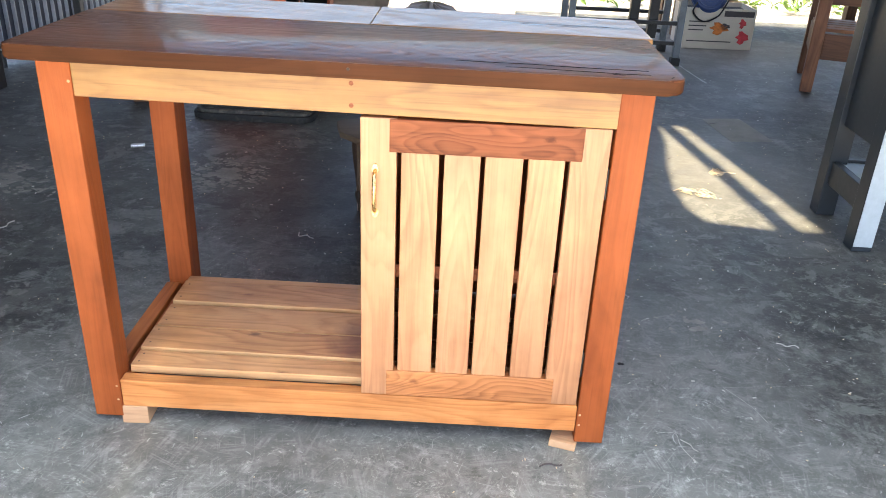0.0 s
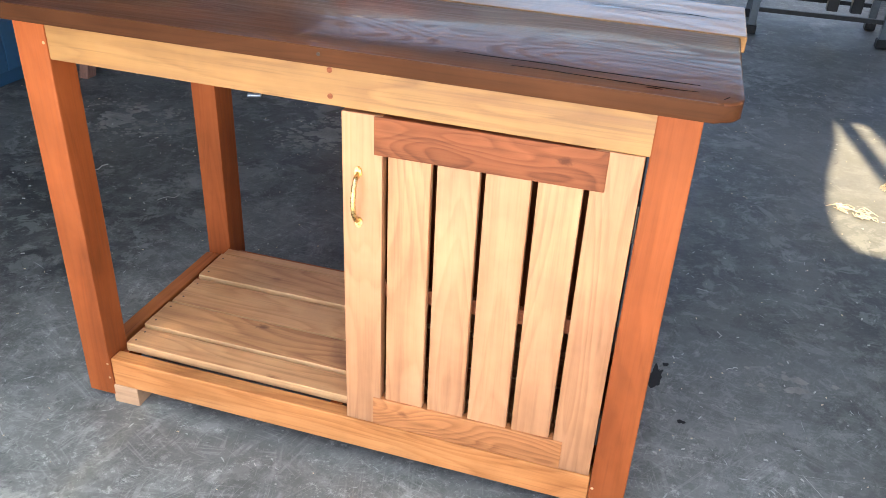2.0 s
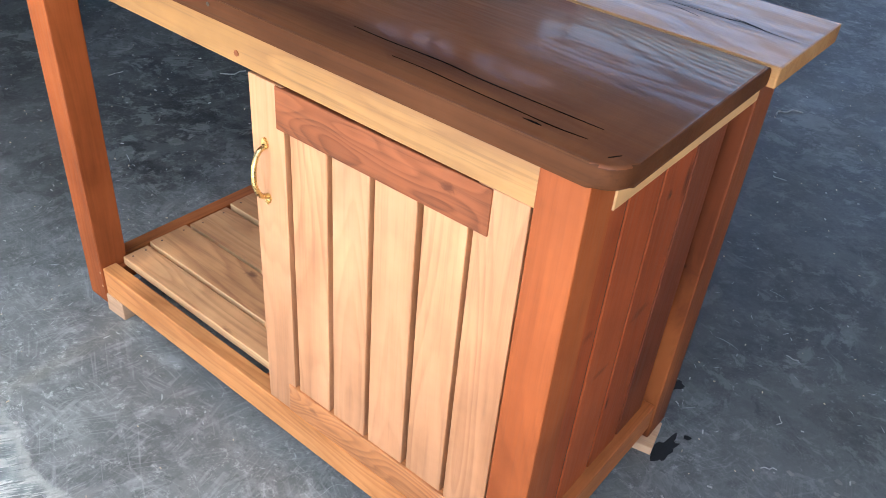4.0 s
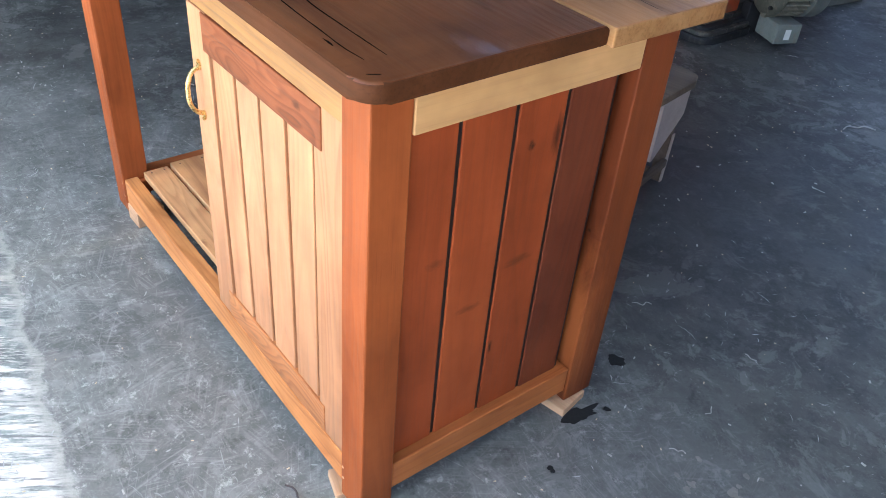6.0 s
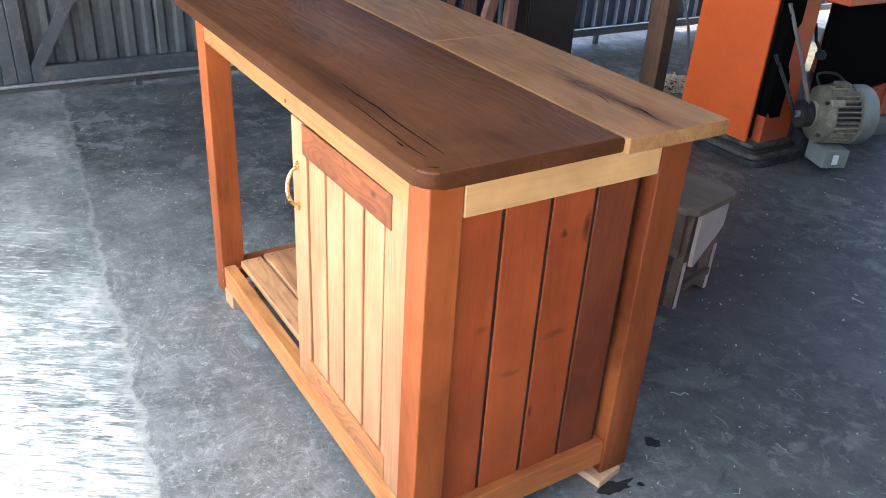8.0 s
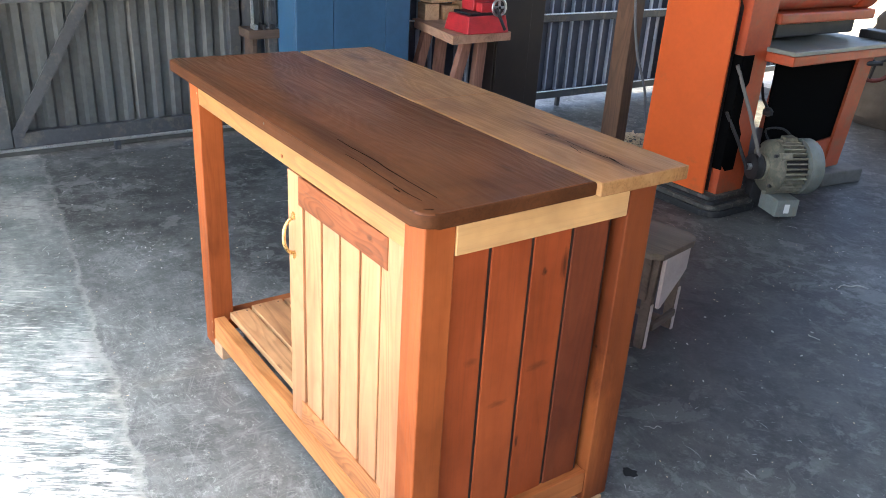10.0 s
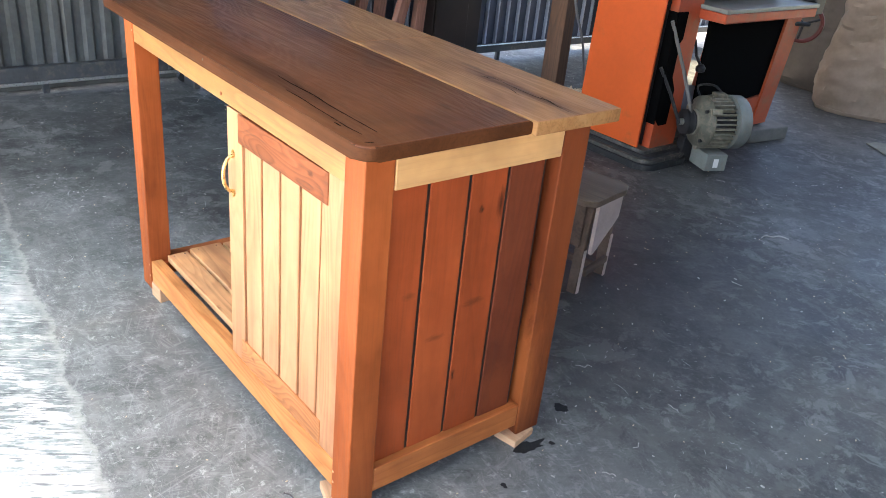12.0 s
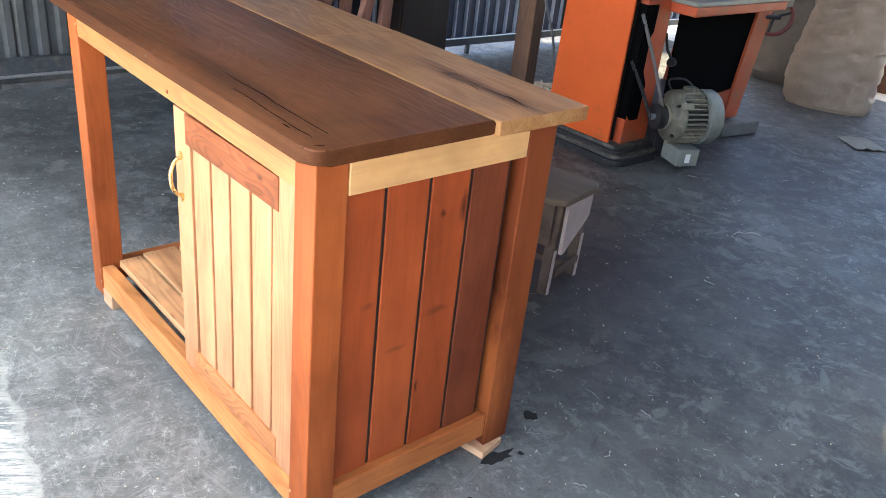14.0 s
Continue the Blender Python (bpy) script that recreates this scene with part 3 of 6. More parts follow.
def cord(bm, points, r, n=8):
    """A bent round bar or cable through points."""
    pts = [Vector(p) for p in points]
    rings = []
    for i, p in enumerate(pts):
        d = (pts[min(i + 1, len(pts) - 1)] - pts[max(i - 1, 0)]).normalized()
        turn = d.to_track_quat("Z", "Y").to_matrix()
        rings.append([bm.verts.new(p + turn @ Vector((r * math.cos(k * math.tau / n), r * math.sin(k * math.tau / n), 0))) for k in range(n)])
    for p, q in zip(rings, rings[1:]):
        off = min(range(n), key=lambda s: sum((p[k].co - q[(k + s) % n].co).length for k in range(n)))
        for k in range(n):
            bm.faces.new((p[k], p[(k + 1) % n], q[(k + 1 + off) % n], q[(k + off) % n]))
    bm.faces.new(rings[0][::-1]), bm.faces.new(rings[-1])
    return bm


def curve_points(points, steps=6):
    """Smooth points through a few given ones."""
    p = [Vector(q) for q in points]
    p = [p[0] * 2 - p[1]] + p + [p[-1] * 2 - p[-2]]
    out = []
    for a, b, c, d in zip(p, p[1:], p[2:], p[3:]):
        for s in range(steps):
            u = s / steps
            out.append(0.5 * (2 * b + (c - a) * u + (2 * a - 5 * b + 4 * c - d) * u * u + (3 * b - a - 3 * c + d) * u ** 3))
    return out + [p[-2]]


def mesh_of(name, bm, mat, smooth=False):
    bmesh.ops.recalc_face_normals(bm, faces=bm.faces)
    me = bpy.data.meshes.new(name)
    bm.to_mesh(me)
    bm.free()
    me.materials.append(mat)
    if smooth:
        me.shade_smooth()
        me.set_sharp_from_angle(angle=radians(35))
    return me


def part(name, bm, mat, parent, label="", smooth=False, at=None):
    ob = new(name, mesh_of(name, bm, mat, smooth))
    ob.parent = parent
    if at is not None:
        ob.matrix_basis = at
    return tagged(ob, label)


def thing(name, place, label, category, group="", kind=""):
    ob = new(name)
    ob.empty_display_size = 0.1
    ob.matrix_basis = place if isinstance(place, Matrix) else Matrix.Translation(place)
    return tagged(ob, label, category, group, kind)


def single(name, bm, mat, label, category="", group="", kind="", smooth=False, at=None):
    ob = new(name, mesh_of(name, bm, mat, smooth))
    if at is not None:
        ob.matrix_basis = at if isinstance(at, Matrix) else Matrix.Translation(at)
    return tagged(ob, label, category, group, kind)


# ---- the large structure ----
ROOF_Z = 3.1
REACH = ROOF_Z / math.tan(radians(SUN_EL))
SX, SY = REACH * math.sin(radians(SUN_AZ)), REACH * math.cos(radians(SUN_AZ))
WEST, GATE_X, EAST, NORTH = -1.88, -2.08, 6.0, 6.0

single("ground", box(-250, 250, -250, 250, -0.3, -0.03), sand, "sandy ground outside the open workshop", "ground", kind="structure")
YARD_Y, YARD_X = 5.15, 1.2         # west of YARD_X the slab ends here, and the roof a little before
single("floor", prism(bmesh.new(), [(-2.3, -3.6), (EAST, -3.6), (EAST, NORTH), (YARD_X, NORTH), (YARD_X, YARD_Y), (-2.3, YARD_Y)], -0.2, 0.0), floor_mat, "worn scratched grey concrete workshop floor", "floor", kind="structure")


DIFFUSER_Y = -0.62                  # the added milky diffuser begins here and runs out
DIFFUSER_END = -1.60                # to here; the sun falls on the slab beyond


def ceiling():
    """An unseen roof sheet that shapes the light; its front edge runs slightly askew, and two slots let the sun
    through.
    """
    bm = bmesh.new()
    z0, z1 = ROOF_Z, ROOF_Z + 0.06

    def up(x, y):
        return x - SX, y - SY
    ya, yb = 1.31, 2.62
    left = [up(*q) for q in ((1.985, ya), (1.85, 1.33), (1.735, 1.355), (1.69, 1.47), (1.685, 1.684), (1.715, 1.97), (1.785, 2.35), (1.80, yb))]
    b0, b1 = up(1.985, ya), up(1.802, yb)
    c0, c1 = up(2.065, ya), up(1.87, yb)
    d0, d1 = up(2.155, ya), up(1.93, yb)
    ys, yn = b0[1], b1[1]
    west, east = -2.3, EAST + 0.1
    front = [(west, DIFFUSER_Y), (east, DIFFUSER_Y)]
    prism(bm, [(west, DIFFUSER_END), (-0.9, DIFFUSER_END), (-0.9, DIFFUSER_Y), (west, DIFFUSER_Y)], z0, z1)
    prism(bm, [(4.0, DIFFUSER_END), (east, DIFFUSER_END), (east, DIFFUSER_Y), (4.0, DIFFUSER_Y)], z0, z1)
    prism(bm, front + [(east, ys), (west, ys)], z0, z1)
    # openings towards the back are cut to brighten the floor below
    prism(bm, [(west, yn), (YARD_X, yn), (YARD_X, 3.1), (west, 3.1)], z0, z1)
    prism(bm, [(-0.75, 3.1), (YARD_X, 3.1), (YARD_X, 5.0), (-0.75, 5.0)], z0, z1)
    prism(bm, [(west, 3.85), (-0.75, 3.85), (-0.75, 5.0), (west, 5.0)], z0, z1)
    prism(bm, [(YARD_X, yn), (east, yn), (east, 4.6), (YARD_X, 4.6)], z0, z1)
    prism(bm, [(west, ys)] + left + [(west, yn)], z0, z1)
    prism(bm, [b0, c0, c1, b1], z0, z1)
    prism(bm, [d0, (east, ys), (east, yn), d1], z0, z1)
    single("ceiling", bm, roof_mat, "unseen plain metal roof, added and cut to shape the light", "ceiling", kind="structure")


ceiling()
# sheets added out of view to spread soft light over the front
awning = thing("awning", (0, 0, 0), "unseen milky plastic sheets added to soften light at the open front", "awning", kind="structure")
for k in range(4):
    part("sheet", box(-0.9 + k * 0.95, -0.9 + k * 0.95 + 0.948, DIFFUSER_END, DIFFUSER_Y - 0.002, ROOF_Z + 0.02, ROOF_Z + 0.022), diffuser_mat, awning)
# added out of view to cut high sky light at the back
single("wall_north", box(YARD_X, EAST, 4.605, 4.685, 2.98, ROOF_Z), wall_paint, "unseen plain grey fascia, added to trim light from the back", "wall", kind="structure")
# added block that hides the sunlit ground below the gate
single("sill", box(GATE_X - 0.2, GATE_X - 0.06, -3.6, 1.0, 0, 0.1), cement, "low concrete block added to shut out light under the gate", "sill", kind="structure")
# unseen wall whose length sets the light on the bench's side
single("wall_east", box(EAST, EAST + 0.12, -0.6, NORTH, 0, ROOF_Z), wall_paint, "unseen plain grey wall, added to hold back side light", "wall", kind="structure")


def corrugated(length, height, pitch=0.094, depth=0.022, thick=0.0015):
    """Trapezoid sheet in the yz plane, ribs upright, starting at the origin."""
    bm = bmesh.new()
    line, y, n = [], 0.0, 0
    while y < length:
        for dy, d in ((0, 0), (0.34, 0), (0.5, 1), (0.84, 1)):
            if y + dy * pitch <= length:
                line.append((y + dy * pitch, d * depth))
        y += pitch
    line.append((length + 1e-4, line[-1][1]))
    for off in (0.0, -thick):
        cols = [[bm.verts.new((d + off, y, z)) for z in (0, height)] for y, d in line]
        for p, q in zip(cols, cols[1:]):
            bm.faces.new((p[0], q[0], q[1], p[1]))
    return bm


def sheeted(ob, x, y0, y1, z0, z1, width=0.74):
    """Corrugated sheets side by side under ob, each a piece of its own."""
    y = y0
    me = {}
    while y < y1 - 0.01:
        w = min(width, y1 - y)
        key = round(w, 3)
        if key not in me:
            me[key] = mesh_of("sheet", corrugated(w + 0.02, z1 - z0), steel_sheet)
        s = new("sheet", me[key])
        s.parent = ob
        s.location = (x, y, z0)
        y += w


# west wall: fixed sheets on steel rails, towards the back of the workshop
wall = thing("wall_west", (0, 0, 0), "grey corrugated steel wall on steel rails", "wall", kind="structure")
# each pale rib paints the light along one ridge
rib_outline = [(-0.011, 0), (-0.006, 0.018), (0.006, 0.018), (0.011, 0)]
rib_tall, rib_low = (mesh_of("rib", prism(bmesh.new(), rib_outline, 0, h, pose(0, 0, 0, 0, 0, -90)), rib_highlight) for h in (2.81, 1.41))
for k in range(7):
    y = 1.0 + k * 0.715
    # the last sheet stops low, an added gap that brightens the bench top
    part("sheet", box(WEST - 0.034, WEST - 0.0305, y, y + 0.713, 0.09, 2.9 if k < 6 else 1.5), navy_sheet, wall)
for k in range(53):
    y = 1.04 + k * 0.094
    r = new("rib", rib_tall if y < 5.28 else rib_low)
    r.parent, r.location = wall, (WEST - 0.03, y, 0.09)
for z in (0.06, 0.56, 1.5, 2.6):
    part("rail", box(WEST - 0.005, WEST + 0.035, 1.0, NORTH, z, z + 0.05, 0.004), steel_frame, wall)
    part("bar", tube(bmesh.new(), (WEST + 0.04, 1.0, z + 0.052), (WEST + 0.04, NORTH, z + 0.052), 0.005, n=8), bright_steel, wall)
for y in (1.02, 2.55, 4.1, 5.6):
    part("stud", box(WEST - 0.004, WEST + 0.045, y, y + 0.05, 0, 2.9, 0.004), steel_frame, wall)
for y in (1.9, 3.1, 3.75, 4.6):
    part("foot", box(WEST + 0.002, WEST + 0.03, y, y + 0.025, 0, 0.08, 0.003), steel_frame, wall)


def gate(y0, y1, brace):
    g = thing("sliding_gate", (0, 0, 0), "closed grey corrugated steel gate with a diagonal brace", "gate", group="gate leaves")
    sheeted(g, GATE_X - 0.03, y0, y1, 0.12, 2.56, 0.62)
    for y in (y0, y1 - 0.06):
        part("stile", box(GATE_X - 0.005, GATE_X + 0.045, y, y + 0.06, 0.07, 2.5, 0.004), steel_frame, g)
    for z, h in ((0.065, 0.075), (0.735, 0.06), (1.5, 0.06), (2.44, 0.06)):
        part("rail", box(GATE_X - 0.002, GATE_X + 0.04, y0 + 0.062, y1 - 0.062, z, z + h, 0.004), steel_frame, g)
    part("bottom_rod", tube(bmesh.new(), (GATE_X + 0.05, y0, 0.062), (GATE_X + 0.05, y1 + 0.1, 0.062), 0.008, n=10), bright_steel, g, "bright worn steel rod")
    bm = bmesh.new()
    a, b = (Vector((0, y0 + 0.08, 0.13)), Vector((0, y0 + 0.45, 0.75))) if brace else (Vector((0, y1 - 0.08, 0.13)), Vector((0, y1 - 0.45, 0.75)))
    b = a + (b - a) * 2.1
    side = Vector((0, -(b - a).z, (b - a).y)).normalized() * 0.026
    for x0, x1 in ((GATE_X + 0.042, GATE_X + 0.055),):
        ring = [[bm.verts.new((x, p.y + s * side.y, p.z + s * side.z)) for p, s in ((a, -1), (b, -1), (b, 1), (a, 1))] for x in (x0, x1)]
        bm.faces.new(ring[0]), bm.faces.new(ring[1][::-1])
        for k in range(4):
            bm.faces.new((ring[0][k], ring[1][k], ring[1][(k + 1) % 4], ring[0][(k + 1) % 4]))
    part("brace", bm, steel_frame, g)
    for k in range(5):
        part("bolt", tube(bmesh.new(), (GATE_X + 0.038, y0 + 0.14 + k * 0.2, 0.765), (GATE_X + 0.046, y0 + 0.14 + k * 0.2, 0.765), 0.008, n=8), bright_steel, g)
    part("foot", box(GATE_X, GATE_X + 0.03, y0 + 0.52, y0 + 0.55, 0.0, 0.07, 0.003), steel_frame, g)
    for y in (y1 + 0.02, y1 + 0.1) if brace else (y0 + 0.1,):
        r = part("roller", lathe(bmesh.new(), [(0.012, -0.012), (0.032, -0.012), (0.036, -0.006), (0.03, 0), (0.036, 0.006), (0.032, 0.012), (0.012, 0.012)], 18), iron, g, "dark iron gate roller", smooth=True,
                 at=Matrix.Translation((GATE_X + 0.05, y, 0.036)) @ pose(0, 0, 0, 0, 90, 0))
    return g


gate(-0.26, 0.95, True)
gate(-1.48, -0.262, False)
wall = thing("wall_front_west", (0, 0, 0), "grey corrugated steel wall beside the gate", "wall", kind="structure")
sheeted(wall, GATE_X - 0.06, -3.6, -1.49, 0.0, 2.9)
part("stud", box(GATE_X - 0.12, GATE_X - 0.04, 0.96, 1.0, 0, 2.9, 0.004), steel_frame, wall)
part("return", box(GATE_X - 0.04, WEST, 0.965, 0.998, 0.0, 2.9, 0.002), steel_frame, wall)
part("lintel", box(GATE_X - 0.06, GATE_X - 0.02, -1.5, 1.0, 2.55, 3.1, 0.004), steel_frame, wall)


# ---- the timber work bench ----
L = 0.064                      # leg thickness
W, D, FOOT = 1.15, 0.561, 0.02
BACK = 0.486                   # front of the back legs
APRON_Z, TOP_Z0, TOP_Z1 = 0.75, 0.831, 0.859
bench = thing("kitchen_island", (0, 0, 0), "newly oiled two-tone timber island bench with slatted door and open shelf", "bench")
def under(x):
    """Height of the underside of the top, which hangs a little towards the hinge side."""
    return TOP_Z0 + 0.004 - 0.0085 * x / 1.2


def hang(bm):
    """Lets a top plank follow that fall."""
    for v in bm.verts:
        v.co.z += under(v.co.x) - TOP_Z0
    return bm


def meet(bm):
    """Raises or lowers the upper edge of a part to meet the top."""
    for v in bm.verts:
        if v.co.z > 0.8:
            v.co.z += under(v.co.x) - TOP_Z0
    return bm


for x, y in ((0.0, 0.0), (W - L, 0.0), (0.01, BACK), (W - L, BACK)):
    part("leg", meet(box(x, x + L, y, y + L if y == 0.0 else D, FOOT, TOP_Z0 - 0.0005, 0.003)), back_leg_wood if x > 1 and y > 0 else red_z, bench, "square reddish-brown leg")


def slab():
    """The dark front plank, its free corners rounded."""
    bm = bmesh.new()
    x0, x1, y0, y1 = -0.04, 1.195, -0.038, 0.339
    out = []
    for cx, cy, r, a0 in ((x0 + 0.012, y0 + 0.012, 0.012, 180), (x1 - 0.035, y0 + 0.035, 0.035, 270)):
        out += [(cx + r * math.cos(radians(a0 + k * 15)), cy + r * math.sin(radians(a0 + k * 15))) for k in range(7)]
    out += [(x1, y1), (x0, y1)]
    prism(bm, out, TOP_Z0, TOP_Z1)
    es = [e for e in bm.edges if abs(e.verts[0].co.z - e.verts[1].co.z) < 1e-5]
    bmesh.ops.bevel(bm, geom=es, offset=0.006, segments=3, profile=0.5, affect="EDGES")
    return bm


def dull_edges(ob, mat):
    """The edges of a plank take a duller wood, darkened on the front plank against the light; its face is varnished."""
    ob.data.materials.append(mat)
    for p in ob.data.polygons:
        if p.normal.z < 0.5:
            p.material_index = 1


dull_edges(part("front_plank", hang(slab()), slab_wood, bench, "dark brown top plank with long checks", smooth=True), shaded_edge)
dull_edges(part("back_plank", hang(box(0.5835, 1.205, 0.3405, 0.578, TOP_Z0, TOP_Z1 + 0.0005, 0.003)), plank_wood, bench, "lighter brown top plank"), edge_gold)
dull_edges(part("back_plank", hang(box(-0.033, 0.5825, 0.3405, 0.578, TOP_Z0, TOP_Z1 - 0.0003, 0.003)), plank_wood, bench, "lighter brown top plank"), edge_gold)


def check(points, w, name="check"):
    """A dark open check in the top, a thin tapered sliver lying in it."""
    bm = bmesh.new()
    pts = curve_points([(x, y, TOP_Z1 + 0.0006) for x, y in points], 5)
    left, right = [], []
    for i, p in enumerate(pts):
        k = 0.6 * w * (0.2 + 0.8 * math.sin(math.pi * i / (len(pts) - 1))) * (1 + 0.8 * noise.noise((p.x * 40, p.y * 20, 0.3)))
        left.append(bm.verts.new((p.x, p.y - k, p.z))), right.append(bm.verts.new((p.x, p.y + k, p.z)))
    for i in range(len(pts) - 1):
        bm.faces.new((left[i], left[i + 1], right[i + 1], right[i]))
    ext = bmesh.ops.extrude_face_region(bm, geom=bm.faces[:])
    bmesh.ops.translate(bm, verts=[v for v in ext["geom"] if isinstance(v, bmesh.types.BMVert)], vec=(0, 0, -0.002))
    part(name, hang(bm), void, bench, "open drying check")


check([(0.78, 0.034), (0.84, 0.0325), (0.92, 0.035), (0.974, 0.031), (1.04, 0.030), (1.113, 0.030), (1.136, 0.030)], 0.0017)
check([(0.871, 0.003), (0.92, 0.004), (0.979, 0.001), (1.042, -0.001), (1.096, -0.003), (1.135, 0.0)], 0.0013)
check([(1.064, -0.011), (1.075, -0.0105), (1.087, -0.011)], 0.0022)
check([(1.168, -0.018), (1.172, -0.011), (1.176, -0.004)], 0.0022)
check([(0.975, 0.461), (1.002, 0.457), (1.078, 0.455), (1.107, 0.459), (1.15, 0.451), (1.19, 0.447)], 0.0018)
check([(1.007, 0.444), (1.03, 0.438), (1.056, 0.430)], 0.0016)
check([(1.083, 0.466), (1.11, 0.462), (1.136, 0.456)], 0.0014)
check([(0.918, 0.446), (0.93, 0.452), (0.945, 0.449)], 0.002)
check([(0.935, 0.467), (0.95, 0.463), (0.965, 0.466)], 0.0018)

front_board = box(L + 0.001, 1.090, 0.001, 0.027, APRON_Z, TOP_Z0 - 0.001, 0.002)
for v in front_board.verts:  # the lower edge is planed off towards one end
    if v.co.z < APRON_Z + 0.01:
        v.co.z += 0.012 * max(0.0, 1 - v.co.x / 0.8)
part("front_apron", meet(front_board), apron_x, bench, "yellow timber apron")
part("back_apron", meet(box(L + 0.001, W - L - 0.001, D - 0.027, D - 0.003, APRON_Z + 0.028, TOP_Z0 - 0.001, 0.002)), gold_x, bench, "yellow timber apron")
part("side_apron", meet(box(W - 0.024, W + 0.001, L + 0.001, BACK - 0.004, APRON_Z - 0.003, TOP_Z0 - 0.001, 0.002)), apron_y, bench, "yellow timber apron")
part("side_apron", meet(box(0.002, 0.027, L + 0.001, BACK - 0.001, APRON_Z, TOP_Z0 - 0.001, 0.002)), gold_y, bench, "yellow timber apron")
part("front_rail", box(L + 0.001, W - L - 0.001, 0.003, 0.036, 0.047, 0.116, 0.003), rail_x, bench, "reddish-brown lower rail")
part("back_rail", box(L + 0.011, W - L - 0.001, 0.495, 0.53, 0.047, 0.104, 0.003), red_x, bench, "reddish-brown lower rail")
part("side_rail", box(W - 0.042, W - 0.004, L + 0.001, BACK - 0.001, 0.048, 0.110, 0.003), rail_y, bench, "reddish-brown lower rail")
part("side_rail", box(0.004, 0.042, L + 0.001, BACK - 0.001, 0.048, 0.108, 0.003), rail_y, bench, "reddish-brown lower rail")
for z in (0.771, 0.813):
    part("screw_plug", tube(bmesh.new(), (0.589, 0.003, z), (0.589, -0.0003, z), 0.0045, n=12), brown_x, bench, "dark screw hole")
part("screw_plug", tube(bmesh.new(), (0.589, -0.034, 0.848), (0.589, -0.0385, 0.848), 0.003, n=12), dark_cupboard, bench, "dark screw hole")
for k, (y0, y1) in enumerate(((0.050, 0.112), (0.119, 0.216), (0.226, 0.331), (0.342, 0.452), (0.459, 0.486))):
    x0 = 0.070 if 0 < k < 4 else L + 0.006
    z = 0.106 + (0.0, 0.005, 0.001, 0.006, 0.002)[k]
    # front edges get the paler wood for the light they catch
    board = part("shelf_board", box(x0 if k else 0.072, W - L - 0.012, y0, y1, z, z + 0.021, 0.002), shelf_wood, bench, "pale brown shelf board")
    board.data.materials.append(lit_shelf_edge)
    for p in board.data.polygons:
        if p.normal.y < -0.6:
            p.material_index = 1
nail = mesh_of("nail", tube(bmesh.new(), (0, 0, -0.001), (0, 0, 0.0004), 0.0022, n=8), iron)
for y, z in ((0.066, 0.127), (0.098, 0.127), (0.14, 0.132), (0.198, 0.132), (0.25, 0.128), (0.31, 0.128), (0.362, 0.133), (0.43, 0.133)):
    n = new("nail", nail)
    n.parent, n.location = bench, (0.086, y, z)
for x in (0.05, 0.55, 1.06):
    part("cleat", box(x, x + 0.028, 0.037, 0.494, 0.07, 0.1055, 0.002), red_y, bench, "shelf cleat")
for y0, y1 in ((0.067, 0.158), (0.166, 0.260), (0.268, 0.361), (0.369, 0.463)):
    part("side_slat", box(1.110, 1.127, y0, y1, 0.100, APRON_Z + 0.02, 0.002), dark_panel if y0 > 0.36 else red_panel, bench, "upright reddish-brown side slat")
# dark strips and a board stand in for shade in the slat gaps
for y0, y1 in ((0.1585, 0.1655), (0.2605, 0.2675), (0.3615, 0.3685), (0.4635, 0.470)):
    part("tongue", box(1.1105, 1.1240, y0, y1, 0.1005, APRON_Z + 0.015), dark_cupboard, bench, "dark strip for the shade between the side slats")
part("side_liner", box(1.070, 1.076, 0.066, BACK - 0.001, 0.128, APRON_Z + 0.03, 0.0), dark_cupboard, bench, "dark board added behind the side slats to shade their gaps")

for x, z in ((0.0575, 0.066), (0.058, 0.102), (1.0925, 0.068), (1.0915, 0.095), (0.0585, 0.79)):
    part("plug", tube(bmesh.new(), (x, 0.002, z), (x, -0.0006, z), 0.0028, n=10), raw_wood, bench, "pale wooden screw plug")

# unseen boards added behind the door to keep its gaps dark
part("partition", box(0.610, 0.622, 0.038, 0.485, 0.134, APRON_Z + 0.06, 0.001), red_z, bench, "unseen reddish-brown board added to darken the door gaps")
part("back_panel", box(0.623, 1.069, 0.470, 0.482, 0.134, APRON_Z + 0.06, 0.001), red_z, bench, "unseen reddish-brown back board added to darken the door gaps")

# the door
door = part("door", box(0.605, 0.675, 0.005, 0.027, 0.1175, 0.7485, 0.0015), gold_z, bench, "slatted yellow timber door with brown rails")
part("stile", box(1.008, 1.081, 0.005, 0.027, 0.1175, 0.7485, 0.0015), gold_z, door, "yellow timber stile")
part("top_rail", box(0.661, 1.030, 0.0028, 0.024, 0.682, 0.7475, 0.0015), brown_x, door, "reddish-brown figured rail")
part("bottom_rail", box(0.660, 1.026, 0.0028, 0.024, 0.1185, 0.182, 0.0015), mid_brown_x, door, "reddish-brown figured rail")
for x0, x1 in ((0.684, 0.757), (0.767, 0.837), (0.846, 0.919), (0.929, 0.999)):
    part("slat", box(x0, x1, 0.007, 0.022, 0.165, 0.70, 0.002), gold_z, door, "yellow timber slat")
part("stop", box(0.668, 1.02, 0.0275, 0.040, 0.40, 0.43, 0.002), brown_x, door, "batten behind the slats")
for z in (0.605, 0.19):
    h = part("hinge", box(1.0825, 1.0848, 0.012, 0.03, z, z + 0.062, 0.0003), iron, door, "dark steel hinge")
    tube_bm = tube(bmesh.new(), (1.0836, 0.0105, z), (1.0836, 0.0105, z + 0.062), 0.0019, n=10)
    part("pin", tube_bm, iron, h)
hx = 0.634
